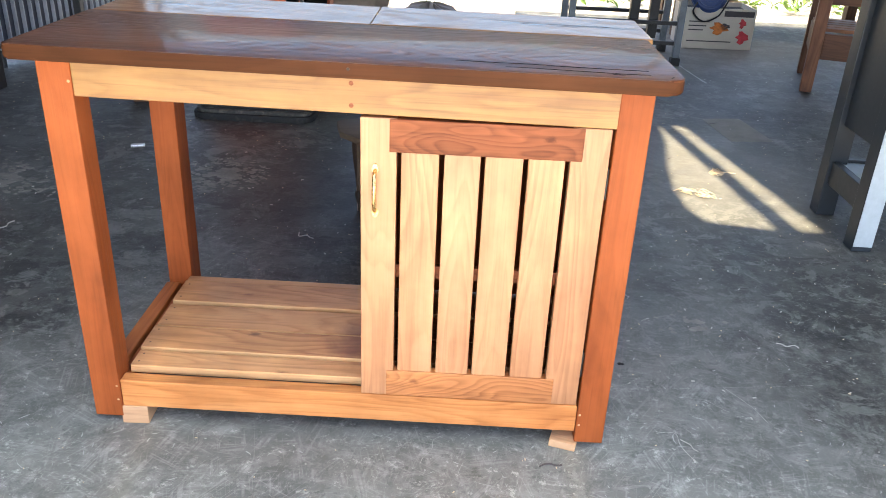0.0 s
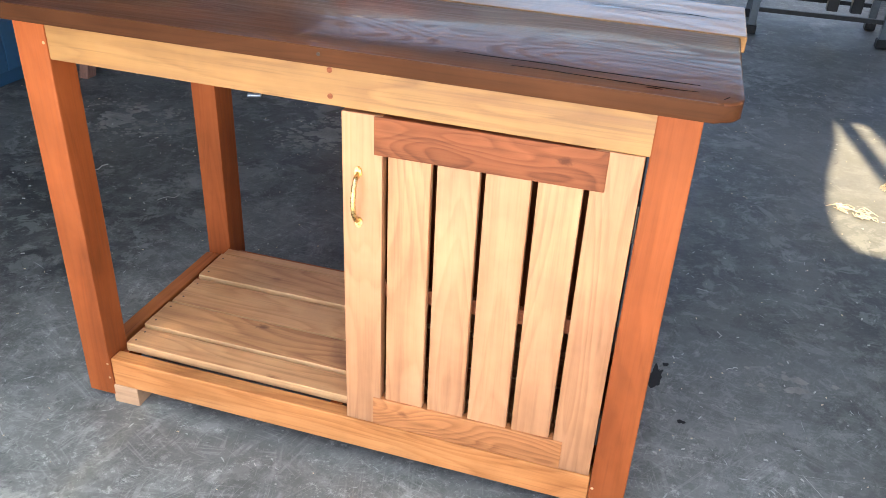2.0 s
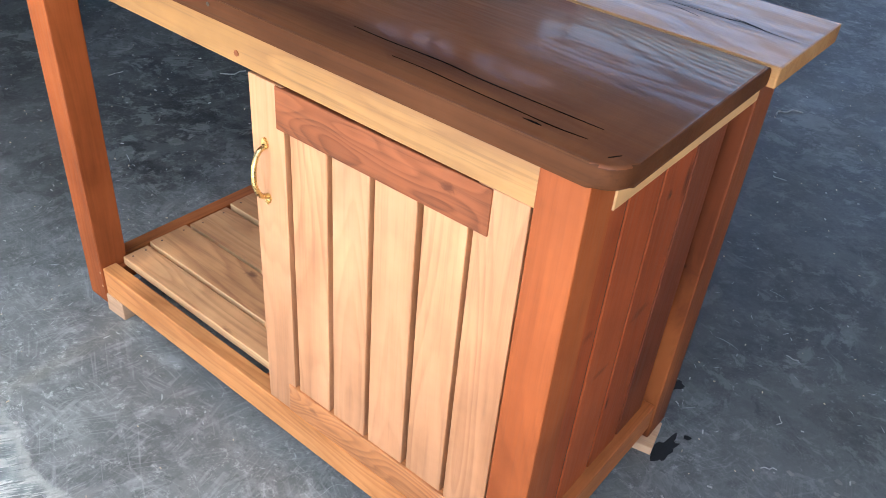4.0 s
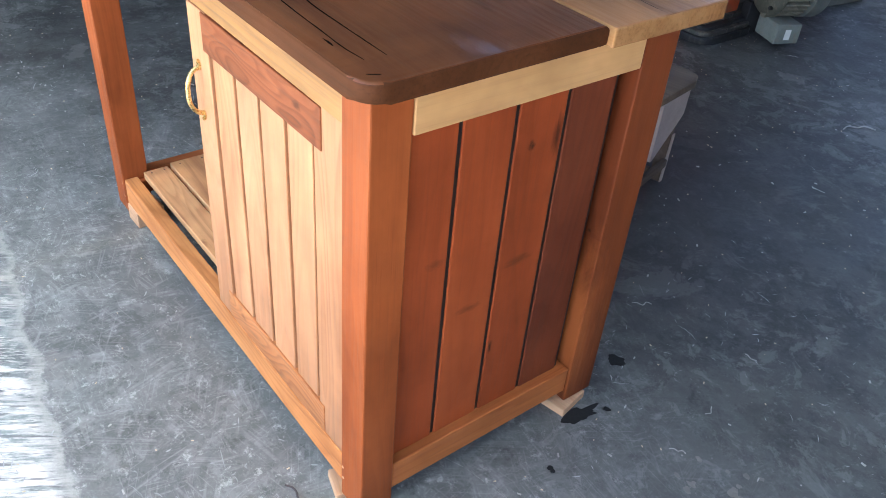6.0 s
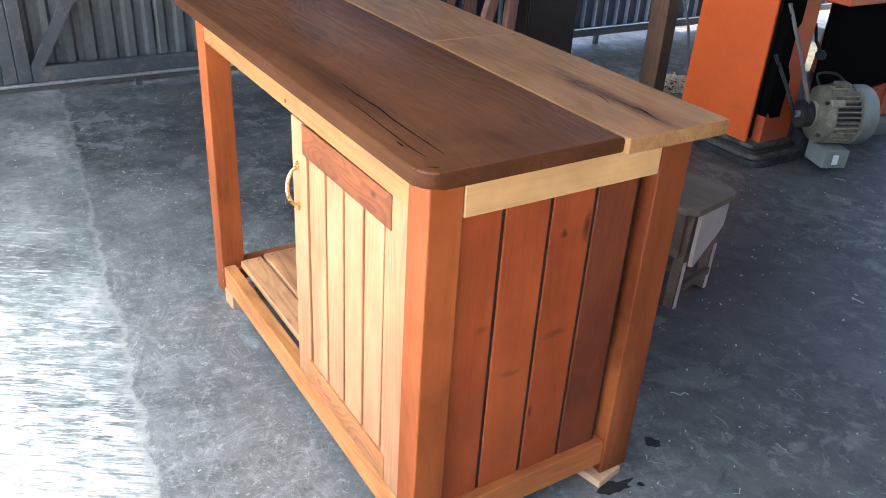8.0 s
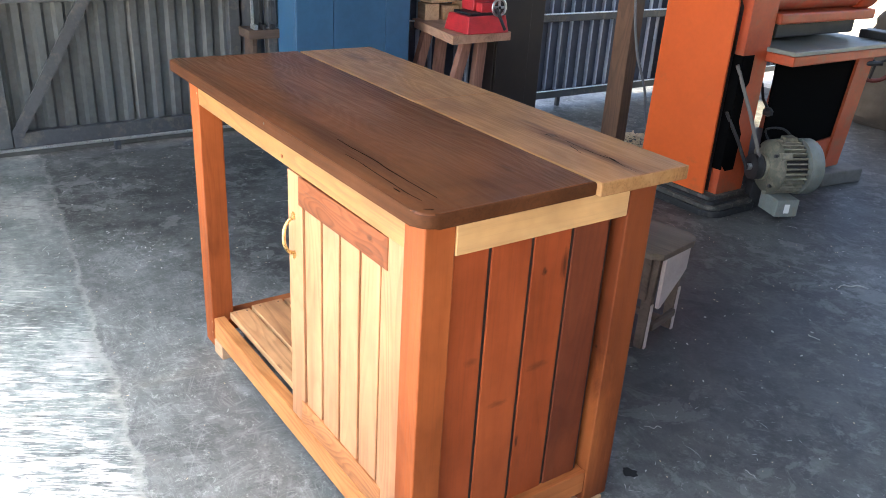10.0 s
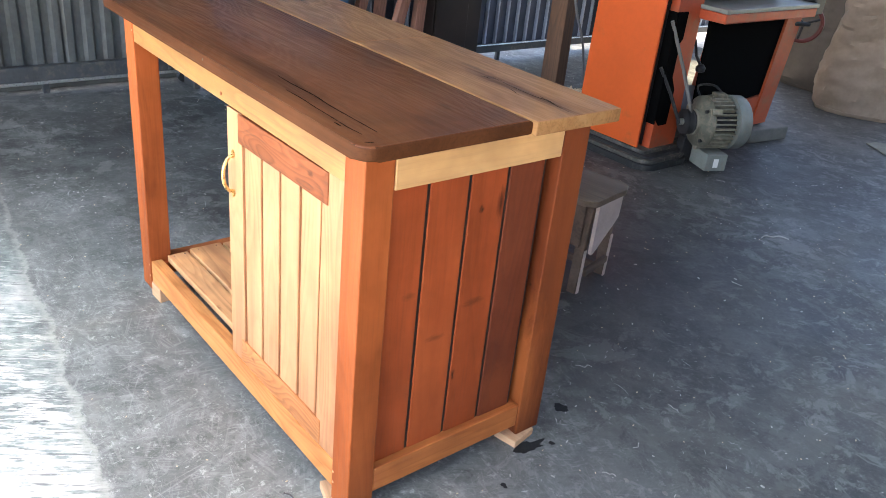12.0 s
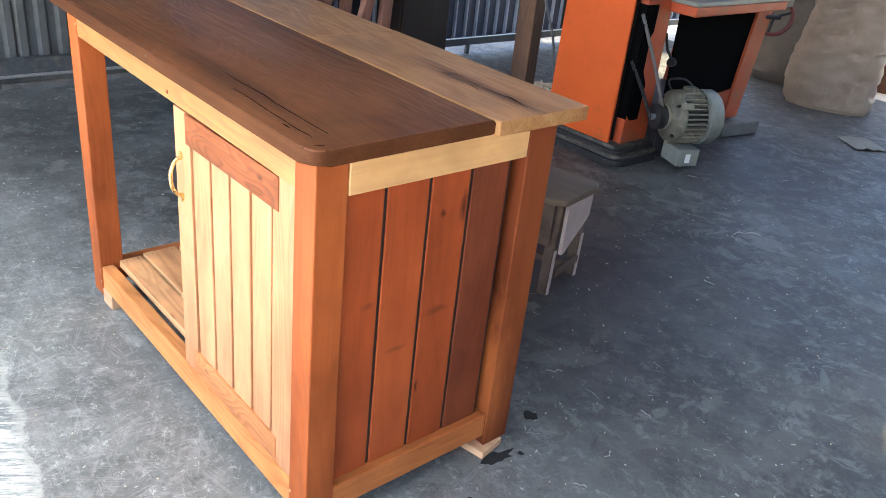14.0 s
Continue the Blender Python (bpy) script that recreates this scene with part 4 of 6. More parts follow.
handle = part("handle", cord(bmesh.new(), curve_points([(hx, 0.003, 0.644), (hx, -0.010, 0.637), (hx, -0.018, 0.62), (hx, -0.02, 0.60), (hx, -0.018, 0.582), (hx, -0.010, 0.566), (hx, 0.003, 0.559)], 5), 0.0042, 10), brass, door, "bright brass bow handle", smooth=True)
for z0, s in ((0.645, 1), (0.558, -1)):
    bm = bmesh.new()
    prism(bm, [(0.0065 * math.cos(k * math.tau / 14), (0.013 if math.sin(k * math.tau / 14) * s > 0 else 0.006) * math.sin(k * math.tau / 14)) for k in range(14)], 0, 0.003)
    part("plate", bm, brass, handle, at=Matrix.Translation((hx, 0.005, z0)) @ pose(0, 0, 0, 90, 0, 0))
    part("screw", tube(bmesh.new(), (hx, 0.003, z0 + s * 0.009), (hx, 0.0005, z0 + s * 0.009), 0.003, n=10), brass, handle)

# offcuts under the legs
for x0, x1, y0, y1, z1, turn in ((0.058, 0.118, 0.002, 0.072, 0.0465, 2), (1.04, 1.10, -0.004, 0.07, 0.0195, -16), (1.098, 1.162, 0.462, 0.54, 0.0195, 12), (0.0, 0.06, 0.47, 0.54, 0.0195, -5)):
    cx, cy = (x0 + x1) / 2, (y0 + y1) / 2
    hw, hd = (x1 - x0) / 2, (y1 - y0) / 2
    single("wood_block", box(-hw, hw, -hd, hd, 0, z1, 0.002), raw_wood, "pale raw timber offcut under the bench leg", "block", group="blocks under the bench", at=pose(cx, cy, 0, 0, 0, turn))


# ---- things behind the bench ----
def stool():
    s = thing("stool", pose(0.565, 1.243, 0, 0, 0, 14), "small weathered wooden stool with clipped corners", "stool")
    x0, x1, y0, y1, c = -0.195, 0.155, -0.13, 0.13, 0.045
    bm = prism(bmesh.new(), [(x1 - c, y0), (x1 - 0.012, y0 + 0.025), (x1, y1 - c * 1.3), (x1 - 0.012, y1 - 0.02), (x1 - c, y1), (x0 + 0.03, y1), (x0, y1 - 0.03), (x0, y0 + 0.11), (x0 + 0.07, y0)], 0.32, 0.342)
    bmesh.ops.bevel(bm, geom=bm.edges[:], offset=0.004, segments=2, profile=0.5, affect="EDGES")
    part("seat", bm, seat_wood, s, "worn grey-brown seat", smooth=True)
    for sx in (-1, 1):
        for sy in (-1, 1):
            bm = box(-0.024, 0.014, -0.011, 0.011, 0, 0.32, 0.003)
            for v in bm.verts:
                k = (0.318 - v.co.z) / 0.318
                v.co.x = v.co.x * (1 - 0.2 * k) * sx - sx * 0.004 * k
                v.co.y += sy * 0.014 * k
            part("leg", bm, old_wood, s, at=Matrix.Translation((sx * 0.112, sy * 0.083, 0)))
            part("leg_edge", box(-0.002, 0.002, -0.008, 0.008, 0.0, 0.16, 0.001, pose(sx * 0.123, sy * 0.094, 0, 0, 1 * sx, 0)), pale_edge, s, "pale painted leg edge")
    for sy in (-1, 1):
        part("apron", box(-0.105, 0.105, -0.008, 0.008, 0.17, 0.319, 0.003), old_wood, s, at=Matrix.Translation((0, sy * 0.10, 0)))
    for sx in (-1, 1):
        bm = prism(bmesh.new(), [(-0.088, 0.15), (-0.075, 0.15), (0.055, 0.225), (0.075, 0.24), (0.08, 0.319), (-0.088, 0.319)], -0.006, 0.006, pose(0, 0, 0, 90, 0, 90))
        part("end_board", bm, pale_edge if sx > 0 else old_wood, s, "pale pinkish-grey painted end board" if sx > 0 else "", at=Matrix.Translation((sx * 0.138, 0, 0)))
    for sx in (-1, 1):
        part("stretcher", box(-0.008, 0.008, -0.08, 0.08, 0.06, 0.085, 0.003), old_wood, s, at=Matrix.Translation((sx * 0.125, 0, 0)))
    part("stretcher", box(-0.115, 0.115, -0.009, 0.009, 0.061, 0.084, 0.003), old_wood, s)


pale_edge = plain("pinkish_grey_paint", (0.36, 0.285, 0.26), 0.6, 0, 0.15, 9, 0.1)
seat_wood = wood("worn_seat_wood", "x", (0.17, 0.125, 0.092), (0.115, 0.083, 0.06), (0.06, 0.041, 0.029), rough=0.7, spec=0.3, vary=0.0, contrast=0.05)
stool()


YZX = Matrix(((0, 0, 1, 0), (1, 0, 0, 0), (0, 1, 0, 0), (0, 0, 0, 1)))


def planer():
    p = thing("thickness_planer", (0, 0, 0), "orange enamelled thickness planer with a dusty steel table", "machine")
    for name, x0, x1, y0, y1, z0, z1, r, mat, lab in (("base", -0.53, 0.065, 2.325, 2.68, 0.0, 0.03, 0.07, rubber, "black base mat caked with dust"), ("base_plate", -0.515, 0.05, 2.34, 2.67, 0.0305, 0.048, 0.05, dusty_iron, "dusty iron base plate"),
                                                      ("base_lip", -0.495, 0.03, 2.362, 2.65, 0.0485, 0.062, 0.03, rubber, "dark worn foot plate"), ("plinth", -0.475, 0.0, 2.378, 2.645, 0.0625, 0.079, 0.012, dusty_iron, "dusty cast plinth")):
        out = [(cx + r * math.cos(radians(a + 15 * k)), cy + r * math.sin(radians(a + 15 * k))) for cx, cy, a in ((x1 - r, y1 - r, 0), (x0 + r, y1 - r, 90), (x0 + r, y0 + r, 180), (x1 - r, y0 + r, 270)) for k in range(7)]
        bm = prism(bmesh.new(), out, z0, z1)
        bmesh.ops.bevel(bm, geom=[e for e in bm.edges if abs(e.verts[0].co.z - e.verts[1].co.z) < 1e-6], offset=0.004, segments=2, profile=0.5, affect="EDGES")
        part(name, bm, mat, p, lab, smooth=True)
    bm = prism(bmesh.new(), [(-0.45, 0.08), (-0.055, 0.08), (-0.055, 0.93), (-0.063, 0.96), (-0.085, 0.985), (-0.12, 0.995), (-0.435, 0.995)], -0.012, 0.0, pose(0, 0, 0, 90, 0, 0))
    g = part("guard", bm, orange, p, "flat orange belt guard", at=Matrix.Translation((0, 2.386, 0)))
    for x, z in ((-0.362, 0.457), (-0.075, 0.517), (-0.37, 0.8)):
        part("screw", tube(bmesh.new(), (x, 2.386, z), (x, 2.379, z), 0.011, n=10), iron, g)
    # black block fills the gap behind the guard with painted shade
    part("guard_edge", prism(bmesh.new(), [(-0.45, 0.085), (-0.065, 0.085), (-0.065, 0.92), (-0.1, 0.98), (-0.45, 0.98)], -0.035, 0.0, pose(0, 2.432, 0, 90, 0, 0)), black, p, "black block for the shade behind the guard")
    part("column", prism(bmesh.new(), [(2.44, 0.075), (2.63, 0.075), (2.63, 0.20), (2.62, 0.40), (2.62, 0.95), (2.60, 1.0), (2.55, 1.03), (2.44, 1.03)], -0.46, -0.02, YZX), orange_dusty, p, "dusty orange column")
    # flat black sheets paint the belt opening's shade onto the column
    part("belt_slot", prism(bmesh.new(), [(2.442, 0.22), (2.47, 0.19), (2.53, 0.19), (2.535, 0.36), (2.50, 0.42), (2.50, 0.58), (2.515, 0.60), (2.515, 0.72), (2.442, 0.72)], -0.0195, -0.016, YZX), void, p, "black sheet for the shade in the belt opening")
    part("belt_slot", box(-0.066, -0.0165, 2.4325, 2.4395, 0.2, 0.72), void, p, "black sheet for the shade in the belt opening")
    part("column", prism(bmesh.new(), [(3.30, 0.09), (3.43, 0.09), (3.525, 0.69), (3.385, 0.69)], -0.44, -0.01, YZX), orange_dusty, p, "dusty orange column")
    part("lower_box", box(-0.44, -0.06, 2.64, 3.3, 0.08, 0.2, 0.01), iron, p, "dark lower box")
    # black sheet in place of the shaded hollow below the table
    part("void_sheet", prism(bmesh.new(), [(2.735, 0.21), (3.352, 0.255), (3.38, 0.685), (2.715, 0.685)], -0.036, -0.025, YZX), void, p, "black sheet for the shade under the table")
    part("lower_panel", prism(bmesh.new(), [(2.95, 0.085), (3.298, 0.085), (3.35, 0.252), (2.95, 0.215)], -0.055, -0.02, YZX), orange_dusty, p, "orange lower panel")
    part("screw_jack", lathe(bmesh.new(), [(0.06, 0.201), (0.06, 0.215), (0.045, 0.222), (0.045, 0.3)], 20, Matrix.Translation((-0.02, 2.86, 0))), iron, p, "dark jacking column", smooth=True)
    part("table", box(-0.50, 0.125, 2.60, 3.40, 0.731, 0.751, 0.004), dusty_steel, p, "dusty steel table top")
    part("table_lip", box(-0.48, 0.12, 2.605, 3.395, 0.686, 0.730, 0.006), orange_dusty, p, "orange table edge")
    part("end_bracket", box(-0.06, 0.1, 3.401, 3.50, 0.69, 0.79, 0.008), iron, p, "dusty end bracket")
    part("roller_housing", box(-0.42, -0.06, 2.70, 3.34, 0.775, 0.845, 0.008), iron, p, "dark feed roller housing")
    # added slab that shuts out daylight behind the rollers
    part("back_blocker", box(-0.46, -0.40, 2.66, 3.42, 0.752, 0.90, 0.004), void, p, "black slab added behind the rollers to block the bright view")
    part("cutter_head", box(-0.44, 0.0, 2.632, 3.40, 0.846, 0.893, 0.008), orange_dusty, p, "dusty orange cutter housing")
    part("hood", tube(bmesh.new(), (-0.1, 2.632, 0.965), (-0.1, 3.30, 0.965), 0.072, n=24), plain("faded_red_enamel", (0.36, 0.07, 0.03), 0.5, 0, 0.2, 6, 0.1, (0.24, 0.15, 0.1), 0.4), p, "round red-brown hood", smooth=True)
    part("hood_end", lathe(bmesh.new(), [(0.078, 0), (0.085, 0.01), (0.085, 0.13), (0.075, 0.145)], 24, pose(-0.1, 3.302, 0.965, -90, 0, 0)), orange_dusty, p, smooth=True)
    c = Vector((0.0, 3.53, 0.62))
    w = part("hand_wheel", cord(bmesh.new(), [c + Vector((0.072 * math.cos(k * math.tau / 28), 0.055 * math.cos(k * math.tau / 28), 0.09 * math.sin(k * math.tau / 28))) for k in range(29)], 0.012, 8), plain("worn_red_enamel", (0.13, 0.022, 0.016), 0.4, 0.1, 0.2, 14, 0.1), p, "red iron hand wheel", smooth=True)
    for k in range(3):
        a = k * math.tau / 3 + 0.4
        part("spoke", tube(bmesh.new(), c, c + Vector((0.072 * math.cos(a), 0.055 * math.cos(a), 0.09 * math.sin(a))), 0.007, n=8), iron, w)
    part("shaft", tube(bmesh.new(), c + Vector((0.02, 0.02, 0)), (-0.05, 3.4, 0.62), 0.012, n=10), iron, w)
    part("lever", cord(bmesh.new(), [(-0.1, 2.74, 0.56), (-0.05, 2.70, 0.50), (0.0, 2.69, 0.455)], 0.007, 8), iron, p)
    part("lever_knob", lathe(bmesh.new(), [(0.005, 0), (0.022, 0.008), (0.024, 0.026), (0.012, 0.04)], 14, Matrix.Translation((-0.005, 2.69, 0.43))), black, p, smooth=True)
    for a, b, mat, lab in (((0.05, 2.535, 0.215), (-0.035, 2.42, 0.47), rubber, "worn drive belt"), ((0.08, 2.575, 0.262), (-0.03, 2.425, 0.68), plain("grey_belt", (0.13, 0.12, 0.11), 0.7), "dusty drive belt")):
        a, b = Vector(a), Vector(b)
        part("belt", cord(bmesh.new(), [a, (a + b) / 2 + Vector((0.004, 0.004, 0)), b], 0.0085, 6), mat, p, lab)


planer()


def motor():
    """A finned electric motor, axis along its own x; the pulley at the low end."""
    m = thing("electric_motor", Matrix.Translation((0.130, 2.706, 0.225)) @ pose(0, 0, 0, 0, 0, 66) @ Matrix.Diagonal((0.66, 0.95, 0.95, 1)), "dusty grey-green finned electric motor with a terminal box", "motor")
    ry = pose(0, 0, 0, 0, 90, 0)
    # dark body paints the shade between the fins
    part("body", lathe(bmesh.new(), [(0.09, -0.12), (0.105, -0.115), (0.105, 0.08), (0.1, 0.085)], 32, ry), iron, m, smooth=True)
    fin = mesh_of("fin", box(-0.105, 0.066, -0.0032, 0.0032, 0.1, 0.131, 0.0012), motor_fin)
    for k in range(32):
        f = new("fin", fin)
        f.parent, f.rotation_euler = m, (k * math.tau / 32, 0, 0)
    part("end_bell", lathe(bmesh.new(), [(0.03, -0.185), (0.045, -0.183), (0.06, -0.168), (0.1, -0.155), (0.122, -0.138), (0.13, -0.125), (0.13, -0.106), (0.11, -0.104)], 32, ry), motor_paint, m, smooth=True)
    part("fan_cowl", lathe(bmesh.new(), [(0.12, 0.082), (0.136, 0.085), (0.136, 0.17), (0.13, 0.186), (0.11, 0.194), (0.02, 0.196)], 32, ry), motor_grey, m, "grey fan cowl", smooth=True)
    part("pulley", lathe(bmesh.new(), [(0.05, -0.262), (0.062, -0.26), (0.048, -0.248), (0.062, -0.236), (0.048, -0.224), (0.062, -0.212), (0.062, -0.2), (0.03, -0.19)], 26, ry), iron, m, "dark belt pulley", smooth=True)
    for a in (20, 140, 260):
        part("boss", tube(bmesh.new(), (-0.14, 0.118 * math.cos(radians(a)), 0.118 * math.sin(radians(a))), (-0.06, 0.118 * math.cos(radians(a)), 0.118 * math.sin(radians(a))), 0.02, n=12), motor_fin, m, "dusty cast boss", smooth=True)
    part("bearing_cap", lathe(bmesh.new(), [(0.058, -0.196), (0.064, -0.192), (0.064, -0.172), (0.06, -0.168)], 24, ry), motor_fin, m, "dusty bearing cap", smooth=True)
    part("shaft", tube(bmesh.new(), (-0.285, 0, 0), (-0.19, 0, 0), 0.016, n=14), bright_steel, m)
    b = part("terminal_box", box(-0.12, 0.05, -0.13, 0.02, -0.215, -0.128, 0.006), motor_grey, m, "grey terminal box")
    part("label", box(-0.06, -0.02, -0.1325, -0.1315, -0.195, -0.15, 0.0), white_paint, b, "white label")
    part("lug", box(-0.06, 0.03, -0.025, 0.025, 0.122, 0.15, 0.006), motor_paint, m)
    part("cable_loop", cord(bmesh.new(), curve_points([(-0.1, 0.06, 0.1), (-0.13, 0.08, 0.16), (-0.02, 0.06, 0.17), (0.05, 0.03, 0.13)], 5), 0.006), rubber, m)
    part("rail", box(-0.16, 0.14, 0.06, 0.12, -0.2366, -0.1, 0.005), iron, m)
    for k in range(4):
        a = radians(45 + 90 * k)
        part("bolt", tube(bmesh.new(), (-0.165, 0.105 * math.cos(a), 0.105 * math.sin(a)), (-0.13, 0.105 * math.cos(a), 0.105 * math.sin(a)), 0.009, n=8), iron, m)


motor()
single("concrete_block", box(-0.08, 0.08, -0.15, 0.15, 0, 0.075, 0.008), cement, "rough grey concrete block under the machine", "block", at=pose(-0.03, 3.42, 0, 0, 0, -8))
single("post", box(-0.05, 0.05, -0.05, 0.05, 0, ROOF_Z, 0.004), post_wood, "rough-sawn brown timber roof post", "post", kind="structure", at=pose(-0.86, 2.61, 0, 0, 0, 12))
single("power_cable", cord(bmesh.new(), curve_points([(-0.79, 2.575, 2.4), (-0.785, 2.57, 1.1), (-0.80, 2.57, 0.85), (-0.77, 2.60, 0.6), (-0.73, 2.66, 0.4), (-0.72, 2.72, 0.16), (-0.66, 2.76, 0.02), (-0.5, 2.85, 0.012)], 6), 0.007), plain("grey_cable", (0.12, 0.12, 0.13), 0.5), "grey power cable hanging down the post", "cable", smooth=True)
bm = bmesh.new()
rng = random.Random(5)
for k in range(700):
    a, r = rng.uniform(0, math.tau), 0.22 * math.sqrt(rng.random())
    h = max(0.0, 0.07 * (1 - r / 0.22))
    cuboid(bm, -0.012, 0.012, -0.004, 0.004, -0.0006, 0.0006, 0, pose(-0.98 + r * math.cos(a) * 0.8, 2.93 + r * math.sin(a), h * rng.random() + 0.003, rng.uniform(-30, 30), rng.uniform(-30, 30), rng.uniform(0, 180)))
single("shavings_heap", bm, shaving, "small heap of pale wood shavings on the floor", "shavings", kind="stuff")


# ---- against the west wall ----
def locker():
    s = thing("steel_locker", (-1.64, 1.41, 0), "tall dark blue steel locker against the wall", "locker")
    part("body", box(-0.2, 0.0, -0.335, 0.335, 0.0, 1.75, 0.004), blue_paint, s)
    for y0, y1 in ((-0.332, -0.127), (-0.123, 0.181), (0.185, 0.332)):
        d = part("door", box(0.001, 0.016, y0, y1, 0.06, 1.73, 0.003), blue_paint, s)
        part("handle", box(0.017, 0.03, y1 - 0.035, y1 - 0.02, 0.95, 1.05, 0.003), bright_steel, d)


locker()


def tool_shelf():
    s = thing("tool_shelf", (-1.9, 1.0, 0.56), "narrow grey wooden shelf on brackets", "shelf")
    part("board", box(-0.06, 0.08, -0.09, 0.33, 0, 0.045, 0.003), old_wood, s)
    for y in (-0.06, 0.2):
        part("bracket", box(-0.06, 0.05, y, y + 0.025, -0.13, -0.001, 0.003), old_wood, s)
    for k, (y, r, h, mat, lab) in enumerate(((-0.05, 0.014, 0.42, bright_steel, "bright steel"), (-0.005, 0.012, 0.34, iron, "dark iron"), (0.04, 0.016, 0.2, iron, "dark iron"), (0.085, 0.013, 0.38, bright_steel, "bright steel"), (0.14, 0.02, 0.4, bright_steel, "bright steel"), (0.2, 0.016, 0.3, iron, "dark iron"), (0.26, 0.02, 0.42, bright_steel, "bright steel"))):
        c = thing("bar_clamp", (-1.87, 1.0 + y, 0.6052), lab + " bar clamp standing upright on the shelf", "clamp", group="clamps on the shelf")
        part("bar", box(-0.004, 0.004, -r * 0.5, r * 0.5, 0, h, 0.001), mat, c)
        part("jaw", box(-0.008, 0.05, -r * 0.7, r * 0.7, 0.0, 0.025, 0.003), mat, c)
        part("sliding_jaw", box(-0.008, 0.05, -r * 0.7, r * 0.7, h * 0.55, h * 0.55 + 0.03, 0.003), iron, c)
        part("screw", tube(bmesh.new(), (0.035, 0, h * 0.55 - 0.07), (0.035, 0, h * 0.55 + 0.05), 0.004, n=8), iron, c)


tool_shelf()


def side_table():
    t = thing("trestle_table", pose(-1.56, 2.02, 0, 0, 0, 0), "narrow rough wooden table with splayed legs", "table")
    part("tabletop", prism(bmesh.new(), [(-0.31, -0.1), (0.25, -0.21), (0.23, 0.19), (-0.33, 0.24)], 0.575, 0.62), wood("table_plank", "x", (0.5, 0.3, 0.2), (0.38, 0.21, 0.13), (0.2, 0.1, 0.06), rough=0.6), t, "thick reddish plank top")
    for x in (-0.22, 0.15):
        for s in (-1, 1):
            bm = box(-0.022, 0.022, -0.03, 0.03, 0.0, 0.575, 0.003)
            for v in bm.verts:
                v.co.y += (0.16 if s < 0 else -0.04) * s * (0.575 - v.co.z) / 0.575
            part("leg", bm, wood("table_leg" + str(x) + str(s), "z", (0.42, 0.22, 0.15), (0.32, 0.15, 0.1), (0.18, 0.08, 0.05), rough=0.6), t, at=Matrix.Translation((x, s * 0.05, 0)))
    v = thing("bench_vise", Matrix.LocRotScale((-1.42, 2.04, 0.62), None, (0.78, 0.78, 0.78)), "red enamelled machine vise with a steel crank wheel", "vise")
    bm = box(-0.14, 0.14, -0.175, 0.175, 0.0, 0.115, 0.006)
    for q in bm.verts:
        if q.co.z > 0.06:
            q.co.x *= 0.86
            q.co.y *= 0.9
    part("base", bm, red_paint, v, "red cast base")
    part("bed", box(-0.1, 0.1, -0.13, 0.13, 0.1155, 0.135, 0.004), iron, v)
    part("fixed_jaw", box(-0.11, 0.03, -0.06, 0.14, 0.1355, 0.22, 0.008), red_paint, v)
    part("moving_jaw", box(0.04, 0.11, -0.05, 0.06, 0.1355, 0.2, 0.008), red_paint, v)
    w = part("crank_wheel", cord(bmesh.new(), [(0.16, 0.06 + 0.055 * math.cos(k * math.tau / 24), 0.175 + 0.055 * math.sin(k * math.tau / 24)) for k in range(25)], 0.009, 8), bright_steel, v, "bright steel crank wheel", smooth=True)
    part("spoke", box(0.155, 0.165, 0.052, 0.068, 0.12, 0.23, 0.002), bright_steel, w)
    part("spoke", box(0.156, 0.164, 0.005, 0.115, 0.167, 0.183, 0.002), bright_steel, w)
    part("shaft", tube(bmesh.new(), (0.1, 0.06, 0.175), (0.168, 0.06, 0.175), 0.01, n=10), iron, w)
    part("crank", tube(bmesh.new(), (0.17, 0.03, 0.17), (0.19, 0.1, 0.03), 0.011, n=10), iron, w)
    for k, (x, y, z, a, b, c) in enumerate(((-0.27, -0.02, 0.62, 0.05, 0.045, 0.09), (-0.26, 0.1, 0.62, 0.05, 0.05, 0.08), (-0.27, 0.04, 0.715, 0.05, 0.09, 0.05), (-0.24, 0.2, 0.62, 0.06, 0.03, 0.1))):
        single("timber_offcut", box(-a, a, -b, b, 0, c, 0.003), raw_wood, "pale raw timber offcut stacked on the table", "offcut", group="offcuts on the table", at=pose(-1.56 + x, 2.02 + y, z + (0.0005 if z > 0.65 else 0), 0, 0, 8 * (k - 1)))


side_table()
cup = thing("dark_cupboard", (-1.64, 2.55, 0), "dark stained board cupboard against the wall", "cupboard")
part("body", box(-0.2, 0.0, -0.2, 0.17, 0, 1.5, 0.004), dark_cupboard, cup)
part("door", box(0.001, 0.014, -0.19, 0.055, 0.03, 0.74, 0.003), dark_cupboard, cup)
part("door", box(0.001, 0.014, -0.19, 0.055, 0.76, 1.48, 0.003), dark_cupboard, cup)


